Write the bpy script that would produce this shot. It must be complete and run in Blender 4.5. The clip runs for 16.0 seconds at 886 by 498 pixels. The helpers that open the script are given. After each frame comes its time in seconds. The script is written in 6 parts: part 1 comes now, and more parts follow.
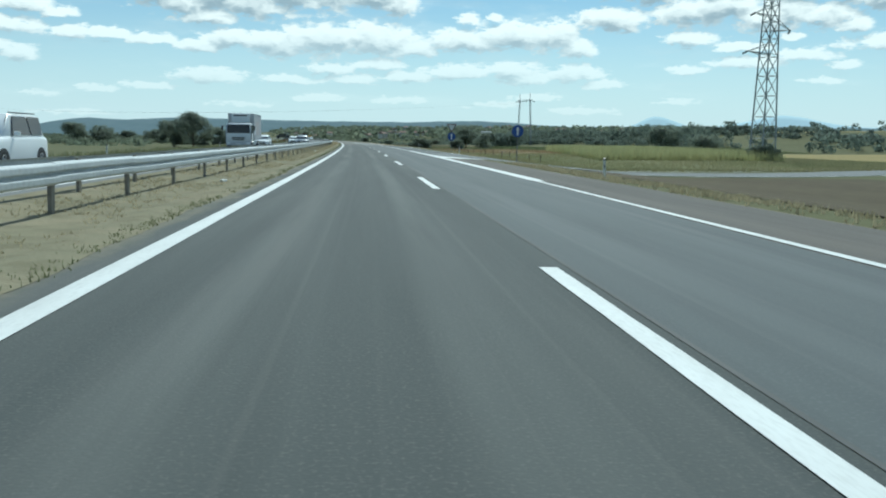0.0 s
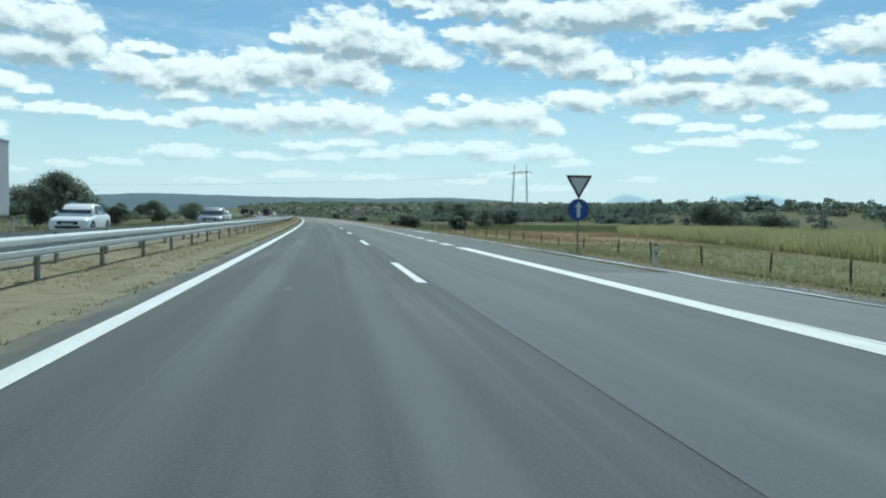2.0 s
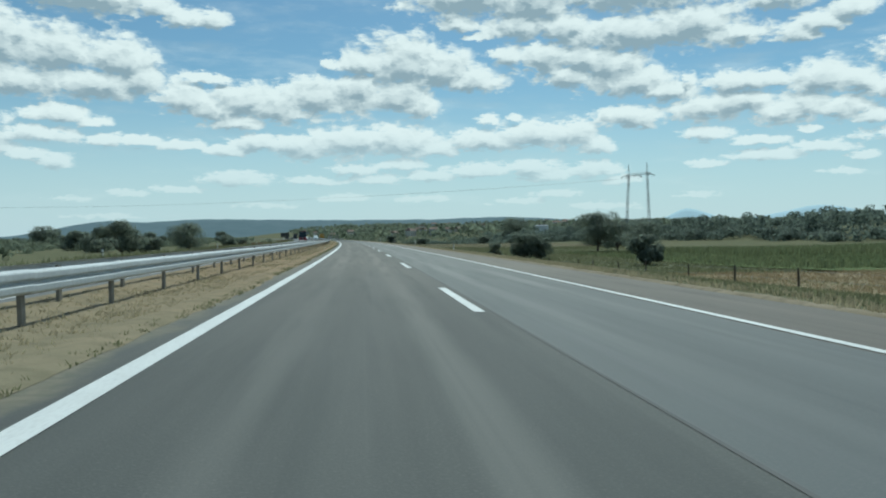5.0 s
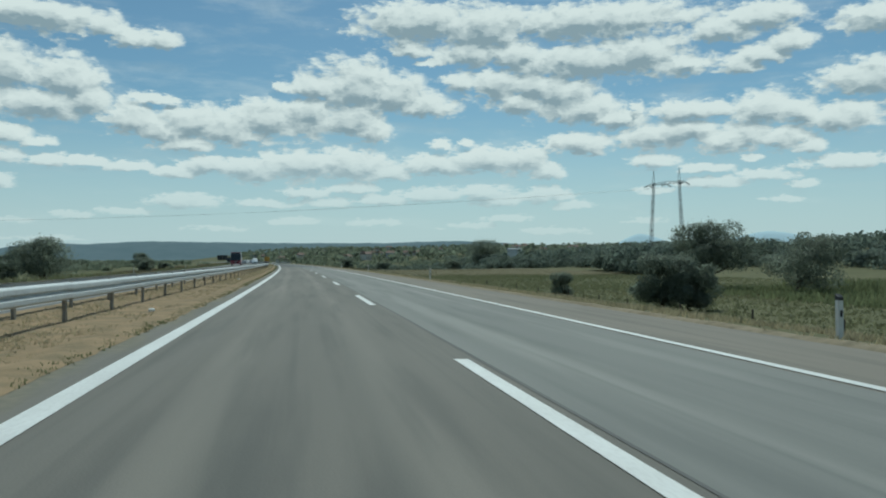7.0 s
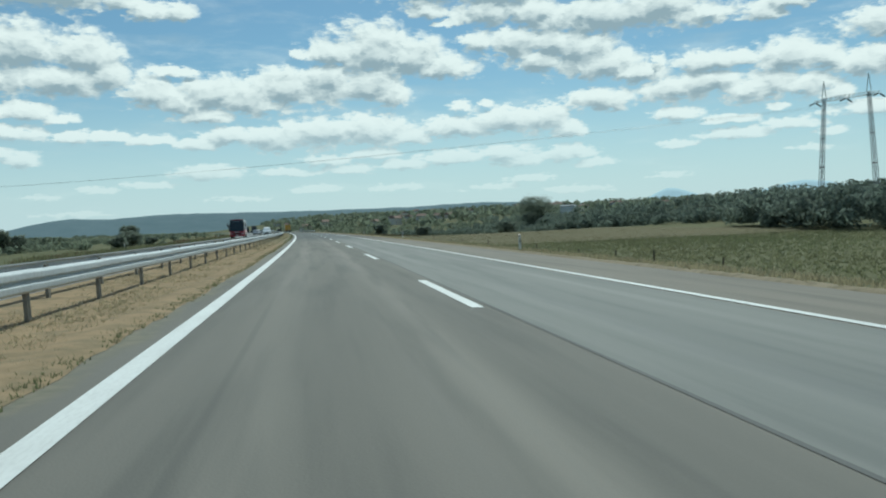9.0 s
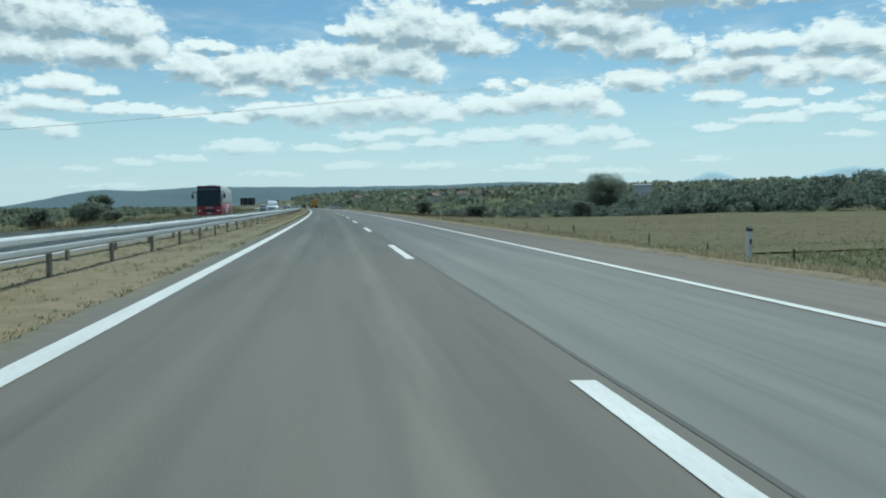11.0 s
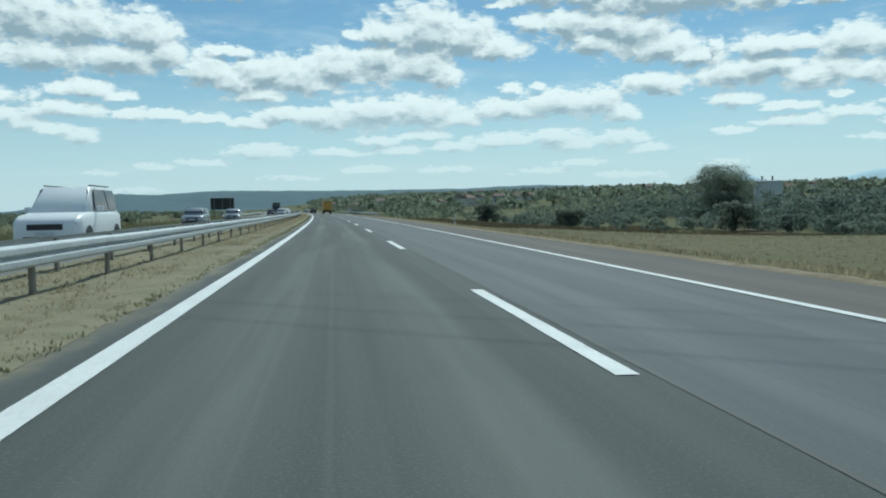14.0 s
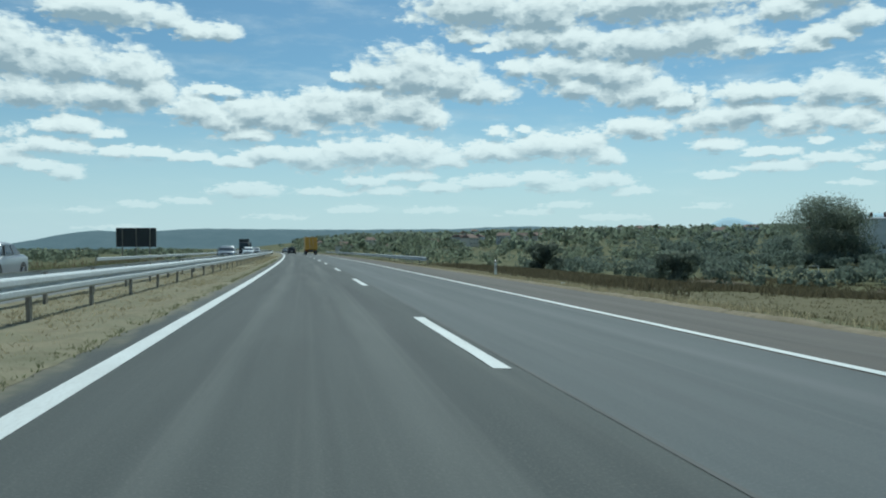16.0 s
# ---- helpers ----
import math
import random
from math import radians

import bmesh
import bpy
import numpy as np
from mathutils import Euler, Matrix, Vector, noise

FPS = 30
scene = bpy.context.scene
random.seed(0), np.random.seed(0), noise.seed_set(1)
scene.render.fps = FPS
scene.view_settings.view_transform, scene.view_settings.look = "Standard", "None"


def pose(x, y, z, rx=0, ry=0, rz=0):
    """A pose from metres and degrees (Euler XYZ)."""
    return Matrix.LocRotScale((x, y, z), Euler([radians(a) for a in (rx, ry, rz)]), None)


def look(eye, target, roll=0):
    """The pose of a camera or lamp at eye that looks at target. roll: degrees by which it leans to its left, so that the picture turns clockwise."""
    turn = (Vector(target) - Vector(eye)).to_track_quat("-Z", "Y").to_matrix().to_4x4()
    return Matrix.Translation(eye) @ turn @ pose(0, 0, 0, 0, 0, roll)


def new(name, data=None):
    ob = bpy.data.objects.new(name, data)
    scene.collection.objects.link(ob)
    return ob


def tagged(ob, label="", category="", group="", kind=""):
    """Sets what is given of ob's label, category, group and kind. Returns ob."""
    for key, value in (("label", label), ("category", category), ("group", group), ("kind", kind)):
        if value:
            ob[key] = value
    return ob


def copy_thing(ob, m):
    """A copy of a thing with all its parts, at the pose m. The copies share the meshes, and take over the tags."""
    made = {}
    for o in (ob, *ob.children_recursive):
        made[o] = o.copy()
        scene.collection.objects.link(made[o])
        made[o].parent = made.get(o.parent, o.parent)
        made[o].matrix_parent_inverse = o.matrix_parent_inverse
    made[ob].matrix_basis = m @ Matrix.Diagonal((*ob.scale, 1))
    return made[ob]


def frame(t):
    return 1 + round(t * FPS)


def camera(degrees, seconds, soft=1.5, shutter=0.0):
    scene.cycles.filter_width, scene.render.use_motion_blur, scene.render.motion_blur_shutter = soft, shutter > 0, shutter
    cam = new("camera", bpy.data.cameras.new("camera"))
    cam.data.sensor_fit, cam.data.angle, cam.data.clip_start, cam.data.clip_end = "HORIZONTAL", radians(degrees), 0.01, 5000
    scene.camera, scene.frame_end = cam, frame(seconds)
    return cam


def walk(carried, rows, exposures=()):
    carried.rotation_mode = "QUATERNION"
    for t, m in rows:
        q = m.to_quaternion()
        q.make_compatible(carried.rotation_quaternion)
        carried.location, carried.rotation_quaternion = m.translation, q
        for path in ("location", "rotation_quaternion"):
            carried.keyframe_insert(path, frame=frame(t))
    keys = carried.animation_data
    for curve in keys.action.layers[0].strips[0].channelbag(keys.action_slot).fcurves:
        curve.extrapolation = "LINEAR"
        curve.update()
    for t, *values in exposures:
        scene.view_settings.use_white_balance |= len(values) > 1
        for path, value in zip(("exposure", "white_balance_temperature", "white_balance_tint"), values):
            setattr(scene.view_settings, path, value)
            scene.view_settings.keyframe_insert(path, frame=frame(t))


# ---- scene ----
cam = camera(57.7, 16.0, soft=2.0)
# seconds, place, yaw, pitch, roll
PATH = [
    (0, 0.15, 0.0, 1.132, -5.29, -7.74, -0.68),
    (0.5, 0.09, 14.672, 1.133, -6.09, -7.78, -2.02),
    (1, 0.078, 29.437, 1.131, -6.44, -9.23, -1.45),
    (1.5, -0.102, 44.295, 1.133, -7.04, -7.53, -1.11),
    (2, -0.225, 59.246, 1.132, -7.36, -2.32, -0.83),
    (2.5, -0.503, 74.288, 1.133, -6.44, -0.15, -1.06),
    (3, -0.826, 89.422, 1.134, -3.21, -0.3, -0.78),
    (3.5, -1.173, 104.649, 1.135, -2.0, -0.44, -0.27),
    (4, -1.583, 119.967, 1.136, -2.95, -0.93, 0.37),
    (6.5, -4.256, 197.936, 1.134, -5.28, -0.11, -0.32),
    (7, -5.063, 213.798, 1.136, -7.11, 0.82, 0.14),
    (7.5, -5.949, 229.75, 1.139, -8.47, 0.73, 1.15),
    (8, -6.92, 245.789, 1.142, -8.11, -0.07, 2.06),
    (8.5, -7.786, 261.927, 1.141, -6.38, -1.68, 2.52),
    (9, -8.889, 278.142, 1.147, -5.41, -1.81, 2.26),
    (11.5, -13.972, 360.663, 1.126, -2.3, -3.4, 0.7),
    (12, -15.378, 377.42, 1.127, -1.24, -2.31, 0.65),
    (12.5, -16.915, 394.258, 1.129, -0.54, -2.5, 1.03),
    (13, -18.54, 411.182, 1.132, -0.52, -3.14, 1.28),
    (13.5, -20.331, 428.183, 1.138, -1.31, -3.67, 1.85),
    (14, -22.062, 445.282, 1.14, -1.97, -2.95, 1.02),
    (14.5, -23.802, 462.473, 1.14, -2.11, -1.19, 0.07),
    (15, -25.545, 479.758, 1.138, -2.86, -0.31, 0.08),
    (15.5, -27.385, 497.127, 1.137, -3.53, -0.06, 0.46),
    (16, -29.32, 514.579, 1.137, -3.01, -0.07, 0.39),
]
EXPOSURES = [(0.0, 0.04, 5650, -6.0), (0.5, -0.05, 5650, -6.0), (1.0, 0.05, 5650, -6.0), (1.5, -0.03, 5650, -6.0), (2.0, 0.05, 5650, -6.0), (2.4, -0.30, 5650, -6.0), (3.0, -0.30, 5650, -6.0), (4.2, -0.17, 5650, -6.0), (6.3, -0.36, 5850, -6.0), (7.0, -0.42, 5850, -6.0), (7.5, -0.32, 5850, -6.0), (8.5, -0.36, 5850, -6.0), (9.2, -0.12, 5850, -6.0), (11.3, -0.12, 5650, -6.0), (14.0, -0.15, 5650, -6.0), (15.0, -0.22, 5650, -6.0), (16.0, -0.2, 5650, -6.0)]
SKY_TINT = (0.073, 0.084, 0.082)
SUN_POWER = 3.5
walk(cam, [(t, pose(x, y, z, 90 + pi, ro, ya)) for t, x, y, z, ya, pi, ro in PATH], EXPOSURES)

# ---- the road's line: a long left-hand bend ----
R = 4535.0
S_END = 1000.0


def P(s, x, z=0.0):
    """World place of a point s metres along the road and x metres right of the fast lane's middle."""
    a = min(s, S_END) / R
    p = Vector((-R + (R + x) * math.cos(a), (R + x) * math.sin(a), z))
    if s > S_END:
        p += Vector((-math.sin(a), math.cos(a), 0)) * (s - S_END)
    return p


def yaw(s):
    return min(s, S_END) / R


def road_z(x):
    """Each carriageway falls to its own outer side."""
    return -0.026 * x if x > -4.6 else 0.15 + 0.026 * (x + 5.95)


# ---- world, sun ----
SUN_EL, SUN_AZ = 52.0, 14.0      # degrees above the horizon, degrees right of the road's start
world = bpy.data.worlds.new("sky")
scene.world = world
world.use_nodes = True
wt = world.node_tree
wt.nodes.clear()


def wmath(op, a, b=None, c=None, clamp=False):
    n = wt.nodes.new("ShaderNodeMath")
    n.operation, n.use_clamp = op, clamp
    for i, v in enumerate((a, b, c)):
        if v is None:
            continue
        if isinstance(v, (int, float)):
            n.inputs[i].default_value = v
        else:
            wt.links.new(v, n.inputs[i])
    return n.outputs[0]


def wsmooth(v, lo, hi, out_lo=0.0, out_hi=1.0):
    n = wt.nodes.new("ShaderNodeMapRange")
    n.interpolation_type = "SMOOTHSTEP"
    wt.links.new(v, n.inputs[0])
    for i, q in enumerate((lo, hi, out_lo, out_hi)):
        n.inputs[i + 1].default_value = q
    return n.outputs[0]


def wmix(f, a, b):
    n = wt.nodes.new("ShaderNodeMix")
    n.data_type = "RGBA"
    for v, k in ((f, 0), (a, 6), (b, 7)):
        if isinstance(v, tuple):
            n.inputs[k].default_value = v
        elif isinstance(v, float):
            n.inputs[k].default_value = v
        else:
            wt.links.new(v, n.inputs[k])
    return n.outputs[2]


coord = wt.nodes.new("ShaderNodeTexCoord")
split = wt.nodes.new("ShaderNodeSeparateXYZ")
wt.links.new(coord.outputs["Generated"], split.inputs[0])
az = wmath("MULTIPLY", wmath("ARCTAN2", split.outputs[0], split.outputs[1]), 57.2958)
el = wmath("MULTIPLY", wmath("ARCSINE", split.outputs[2]), 57.2958)
flat = wt.nodes.new("ShaderNodeCombineXYZ")
wt.links.new(az, flat.inputs[0])
wt.links.new(el, flat.inputs[1])
wt.links.new(el, flat.inputs[2])


def wnoise(vec, scale, detail, rough=0.55, stretch=(1, 1, 1)):
    m = wt.nodes.new("ShaderNodeMapping")
    m.inputs["Scale"].default_value = stretch
    wt.links.new(vec, m.inputs[0])
    n = wt.nodes.new("ShaderNodeTexNoise")
    n.inputs["Scale"].default_value, n.inputs["Detail"].default_value, n.inputs["Roughness"].default_value = scale, detail, rough
    wt.links.new(m.outputs[0], n.inputs["Vector"])
    return n


# cloud puffs: azimuth, elevation, half width, height above and below the widest line, in degrees
PUFFS = []


def bank(*quads):
    PUFFS.extend(quads)


bank((-25.1, 12.0, 2.96, 1.95, 1.42), (-21.6, 11.7, 2.65, 1.83, 1.46), (-18.0, 11.4, 2.17, 1.65, 0.98), (-23.9, 9.9, 3.51, 0.9, 1.0))
bank((-19.6, 10.1, 3.25, 0.93, 1.11), (-16.9, 10.5, 1.6, 1.13, 1.21))
bank((-20.0, 15.6, 3.74, 0.74, 1.33), (-22.3, 15.4, 1.97, 0.55, 0.8), (-15.7, 15.0, 1.3, 0.91, 0.53), (-13.9, 14.4, 1.54, 0.77, 0.54))
bank((-12.1, 14.5, 1.05, 0.7, 0.47), (-12.6, 10.8, 1.49, 0.35, 0.23), (-11.2, 10.8, 0.53, 0.19, 0.16))
bank((-14.0, 9.3, 1.91, 1.31, 1.0), (-12.2, 8.6, 2.32, 1.32, 0.85), (-9.9, 9.4, 2.98, 1.1, 1.18), (-11.0, 7.9, 2.27, 0.55, 0.47))
bank((-7.7, 9.1, 2.13, 1.03, 1.26))
bank((-22.0, 8.0, 2.05, 0.66, 0.51), (-19.7, 7.5, 1.23, 0.41, 0.26), (-22.7, 6.7, 2.61, 0.65, 0.51), (-19.1, 6.5, 1.24, 0.48, 0.41))
bank((-16.8, 6.5, 1.56, 0.3, 0.34), (-14.6, 6.3, 2.01, 0.35, 0.35))
bank((-25.3, 5.7, 1.18, 0.57, 0.35), (-23.7, 5.4, 1.54, 0.36, 0.32), (-22.3, 5.0, 1.05, 0.58, 0.51))
bank((-10.8, 4.0, 2.27, 0.55, 0.47), (-17.7, 3.0, 1.19, 0.23, 0.19))
bank((-21.3, 2.7, 1.33, 0.18, 0.18), (-11.2, 6.0, 1.59, 0.47, 0.39), (-9.2, 6.5, 2.23, 0.71, 0.55), (-6.8, 6.4, 2.34, 0.71, 0.87))
bank((-14.5, 3.3, 1.46, 0.23, 0.19))
bank((-5.3, 9.6, 2.68, 1.51, 1.43), (-2.3, 10.3, 2.79, 1.04, 1.68), (0.6, 9.6, 2.49, 1.69, 1.13), (1.8, 9.1, 1.45, 1.61, 0.89))
bank((-6.4, 8.6, 1.76, 0.48, 0.48))
bank((1.0, 11.8, 3.22, 2.09, 1.21), (-1.7, 11.9, 2.2, 1.04, 0.56), (3.7, 11.4, 2.21, 1.77, 1.05), (5.8, 10.7, 2.09, 1.21, 0.68))
bank((-4.3, 12.0, 0.63, 0.32, 0.28), (-2.7, 12.0, 1.19, 0.56, 0.4))
bank((-3.0, 6.6, 3.5, 1.0, 1.12), (0.5, 6.6, 3.29, 1.21, 0.97), (3.2, 6.1, 1.53, 0.72, 0.4), (-5.8, 6.1, 1.81, 0.95, 0.87))
bank((6.6, 6.7, 2.89, 0.76, 0.72), (10.2, 7.1, 3.25, 0.96, 0.96), (12.7, 7.1, 1.8, 1.11, 1.11), (14.3, 6.1, 1.24, 0.79, 0.47))
bank((-2.6, 4.8, 1.67, 0.36, 0.44), (1.0, 5.1, 1.69, 0.4, 0.36), (2.4, 4.3, 2.5, 0.44, 0.44), (-5.4, 4.0, 1.57, 0.32, 0.32))
bank((-1.2, 4.0, 2.4, 0.32, 0.32), (6.4, 4.6, 2.89, 0.56, 0.44), (9.8, 4.8, 2.07, 0.56, 0.56), (11.2, 4.2, 1.66, 0.56, 0.4))
bank((14.2, 4.4, 2.02, 0.67, 0.43), (16.1, 3.8, 1.61, 0.31, 0.27), (7.1, 8.2, 0.72, 0.4, 0.32), (8.8, 8.3, 0.52, 0.24, 0.2))
bank((5.6, 16.6, 4.42, 1.21, 1.61), (10.1, 16.1, 3.65, 1.6, 1.68), (4.9, 14.7, 1.37, 0.6, 0.56), (6.4, 13.8, 1.04, 0.2, 0.16))
bank((9.1, 14.3, 2.47, 1.04, 0.8), (12.1, 14.2, 2.04, 1.03, 0.95), (8.4, 12.5, 1.04, 0.8, 0.88), (11.0, 12.3, 1.66, 1.04, 1.52))
bank((12.5, 11.0, 1.65, 1.03, 0.79))
bank((13.7, 12.0, 2.02, 1.19, 1.19), (15.3, 11.5, 2.7, 1.26, 1.5), (16.9, 10.5, 3.04, 0.94, 1.02), (19.4, 9.8, 1.93, 0.7, 0.77))
bank((20.7, 10.3, 0.44, 0.61, 0.31))
bank((17.8, 13.6, 7.16, 1.25, 1.17), (21.1, 14.0, 3.28, 1.23, 1.46), (24.1, 13.2, 1.55, 0.75, 0.83), (17.4, 16.3, 7.76, 1.17, 1.17))
bank((26.6, 15.1, 2.44, 0.92, 0.74), (29.0, 15.7, 2.77, 0.91, 0.72))
bank((27.7, 12.6, 1.4, 0.95, 0.29), (28.8, 13.3, 1.8, 0.73, 0.54), (30.7, 13.9, 1.65, 0.79, 0.54), (24.1, 10.0, 2.46, 0.83, 0.6))
bank((26.2, 10.0, 0.89, 0.59, 0.44))
bank((21.8, 8.5, 2.1, 0.84, 0.99), (23.8, 8.8, 2.82, 0.83, 1.06), (26.5, 8.1, 2.45, 0.74, 0.89), (28.2, 8.2, 1.98, 1.09, 1.02))
bank((29.9, 8.0, 2.25, 0.94, 0.79), (31.8, 7.2, 0.99, 0.78, 0.32))
bank((28.9, 9.7, 1.96, 1.31, 0.87), (31.1, 9.6, 1.32, 0.92, 0.78), (16.8, 8.2, 2.36, 0.78, 0.94), (18.1, 8.0, 1.05, 0.7, 0.86))
bank((21.8, 6.8, 1.59, 0.46, 0.46), (28.2, 6.8, 0.86, 0.26, 0.22))
bank((22.0, 4.8, 1.3, 0.3, 0.27), (25.1, 6.2, 1.59, 0.34, 0.34), (25.9, 5.2, 2.47, 0.52, 0.37), (28.9, 5.6, 2.03, 0.36, 0.33))
bank((31.2, 4.9, 0.82, 0.28, 0.21), (30.2, 4.0, 0.96, 0.22, 0.18), (21.3, 2.7, 1.09, 0.19, 0.19))
bank((-3.4, 2.8, 1.59, 0.24, 0.24), (2.2, 2.7, 1.81, 0.24, 0.24), (9.4, 2.5, 1.99, 0.24, 0.24), (11.8, 3.0, 1.57, 0.24, 0.24))
bank((14.9, 2.1, 2.32, 0.24, 0.24), (-19.1, 1.5, 2.07, 0.19, 0.19), (-8.9, 2.3, 1.92, 0.2, 0.2))
bank((-28.5, 12.6, 4.5, 2.0, 1.8), (-29.0, 7.4, 3.8, 0.8, 0.5), (-27.5, 6.2, 3.0, 0.6, 0.4), (-28.0, 17.2, 4.0, 1.0, 1.0))
bank((33.5, 9.0, 2.8, 1.1, 0.9), (35.5, 11.2, 3.2, 1.3, 0.9), (34.0, 6.2, 3.0, 0.5, 0.4), (36.5, 14.8, 3.4, 1.0, 0.8))
rng = random.Random(5)
for k in range(44):     # the same sky all the way round and overhead
    a, e = rng.uniform(40, 320), rng.uniform(3, 34)
    puff_h = rng.uniform(0.35, 0.8) * (1 + e / 7)
    bank((a if a < 180 else a - 360, e, rng.uniform(3, 8) * (0.5 + e / 22), puff_h * 1.2, puff_h * 0.8))
for k in range(12):
    bank((rng.uniform(-34, 34), rng.uniform(20.5, 42), rng.uniform(4, 9), rng.uniform(1.8, 3.2), rng.uniform(1.2, 2.0)))

big = wnoise(flat.outputs[0], 0.30, 4, 0.6)
fine = wnoise(flat.outputs[0], 1.1, 5, 0.60, (0.7, 1.2, 1))
wisp = wnoise(flat.outputs[0], 2.3, 6, 0.66, (0.55, 1.25, 1))
streak = wnoise(flat.outputs[0], 0.35, 6, 0.62, (0.45, 1.6, 1))


def warp(noise_node, amount, vec):
    m = wt.nodes.new("ShaderNodeVectorMath")
    m.operation = "MULTIPLY_ADD"
    wt.links.new(noise_node.outputs["Color"], m.inputs[0])
    m.inputs[1].default_value = amount
    m.inputs[2].default_value = tuple(-0.5 * q for q in amount)
    n = wt.nodes.new("ShaderNodeVectorMath")
    n.operation = "ADD"
    wt.links.new(m.outputs[0], n.inputs[0])
    wt.links.new(vec, n.inputs[1])
    return n.outputs[0]


def moved_up(vec, amount):
    n = wt.nodes.new("ShaderNodeVectorMath")
    n.operation = "ADD"
    wt.links.new(vec, n.inputs[0])
    n.inputs[1].default_value = amount
    return n.outputs[0]


def nearest(vec):
    """Distance to the nearest puff, 1 at its rim: domed above its widest line, flatter below."""
    out = None
    for a, e, w, up, down in PUFFS:
        m = wt.nodes.new("ShaderNodeVectorMath")
        m.operation = "MULTIPLY_ADD"
        wt.links.new(vec, m.inputs[0])
        m.inputs[1].default_value, m.inputs[2].default_value = (1 / w, 1 / up, -1 / down), (-a / w, -e / up, e / down)
        c = wt.nodes.new("ShaderNodeVectorMath")
        c.operation = "MAXIMUM"
        wt.links.new(m.outputs[0], c.inputs[0])
        c.inputs[1].default_value = (-1000.0, 0.0, 0.0)
        n = wt.nodes.new("ShaderNodeVectorMath")
        n.operation = "LENGTH"
        wt.links.new(c.outputs[0], n.inputs[0])
        out = n.outputs["Value"] if out is None else wmath("SMOOTH_MIN", out, n.outputs["Value"], 0.22)
    return out


def lumps(vec, scale):
    """Round heads: 0.5 in the middle of each, falling off round it."""
    m = wt.nodes.new("ShaderNodeMapping")
    m.inputs["Scale"].default_value = (0.8, 1.15, 0)
    wt.links.new(vec, m.inputs[0])
    v = wt.nodes.new("ShaderNodeTexVoronoi")
    v.voronoi_dimensions, v.feature = "2D", "SMOOTH_F1"
    v.inputs["Scale"].default_value, v.inputs["Smoothness"].default_value = scale, 0.35
    wt.links.new(m.outputs[0], v.inputs["Vector"])
    return wmath("SUBTRACT", 0.5, v.outputs["Distance"])


fray = wsmooth(el, 2.0, 11.0, 2.6, 1.1)      # low far clouds are the most ragged


def cloud_field(vec):
    near = warp(wisp, (1.0, 0.55, 0.55), warp(fine, (0.75, 0.45, 0.45), warp(big, (1.6, 0.6, 0.6), vec)))
    f = wmath("SUBTRACT", 1.0, nearest(near))
    f = wmath("MULTIPLY_ADD", lumps(near, 0.62), 0.42, f)
    f = wmath("MULTIPLY_ADD", lumps(near, 1.4), 0.34, f)
    f = wmath("MULTIPLY_ADD", lumps(near, 3.2), 0.16, f)
    smooth = f
    f = wmath("MULTIPLY_ADD", wmath("SUBTRACT", wisp.outputs[0], 0.5), fray, f)
    return wmath("MULTIPLY_ADD", wmath("SUBTRACT", fine.outputs[0], 0.5), 0.5, f), smooth


body, plain = cloud_field(flat.outputs[0])
_, above = cloud_field(moved_up(flat.outputs[0], (0.16, 0.50, 0.50)))
relief = wmath("SUBTRACT", plain, above)             # bright where the cloud thins out towards the sun
ragged = wmath("MULTIPLY", wsmooth(relief, 0.05, -0.55), 0.22)      # undersides melt into the sky
cover = wsmooth(wmath("SUBTRACT", body, ragged), -0.34, 0.26)
shade = wmath("ADD", wsmooth(relief, 0.40, -0.50, 0.0, 0.68), wsmooth(above, 0.0, 1.1, 0.0, 0.60))
height_grey = wsmooth(el, 2.5, 15.0, 0.6, 1.0)
white = (1.0, 1.0, 0.96, 1)
cloud = wmix(wmath("MULTIPLY", shade, height_grey, None, True), white, (0.37, 0.445, 0.49, 1))

sky = wt.nodes.new("ShaderNodeTexSky")
sky.sky_type, sky.sun_disc = "NISHITA", False
sky.sun_elevation, sky.sun_rotation = radians(SUN_EL), radians(SUN_AZ)
sky.air_density, sky.dust_density, sky.ozone_density = 1.0, 0.4, 2.0
tint = wt.nodes.new("ShaderNodeMix")
tint.data_type, tint.blend_type = "RGBA", "MULTIPLY"
tint.inputs[0].default_value = 1.0
wt.links.new(sky.outputs[0], tint.inputs[6])
tint.inputs[7].default_value = (SKY_TINT[0], SKY_TINT[1], SKY_TINT[2], 1)
milk = wsmooth(el, -1.0, 12.0, 0.85, 0.0)
clear = wmix(milk, tint.outputs[2], (0.665, 0.77, 0.825, 1))
thin = wmath("MULTIPLY", wsmooth(streak.outputs[0], 0.45, 0.75), 0.26)
veil = wmath("MULTIPLY", wmath("MAXIMUM", cover, thin), wsmooth(el, 0.6, 8.5, 0.25, 0.97))
total = wmix(veil, clear, cloud)
back = wt.nodes.new("ShaderNodeBackground")
wt.links.new(total, back.inputs[0])
back.inputs[1].default_value = 1.0
wout = wt.nodes.new("ShaderNodeOutputWorld")
wt.links.new(back.outputs[0], wout.inputs[0])
world.cycles.sampling_method = "MANUAL"
world.cycles.sample_map_resolution = 512

sun = new("sun", bpy.data.lights.new("sun", "SUN"))
sun.data.energy, sun.data.angle, sun.data.color = SUN_POWER, radians(0.6), (1.0, 0.95, 0.86)
_d = Vector((math.sin(radians(SUN_AZ)) * math.cos(radians(SUN_EL)), math.cos(radians(SUN_AZ)) * math.cos(radians(SUN_EL)), math.sin(radians(SUN_EL))))
sun.matrix_world = look(_d * 300, (0, 0, 0))

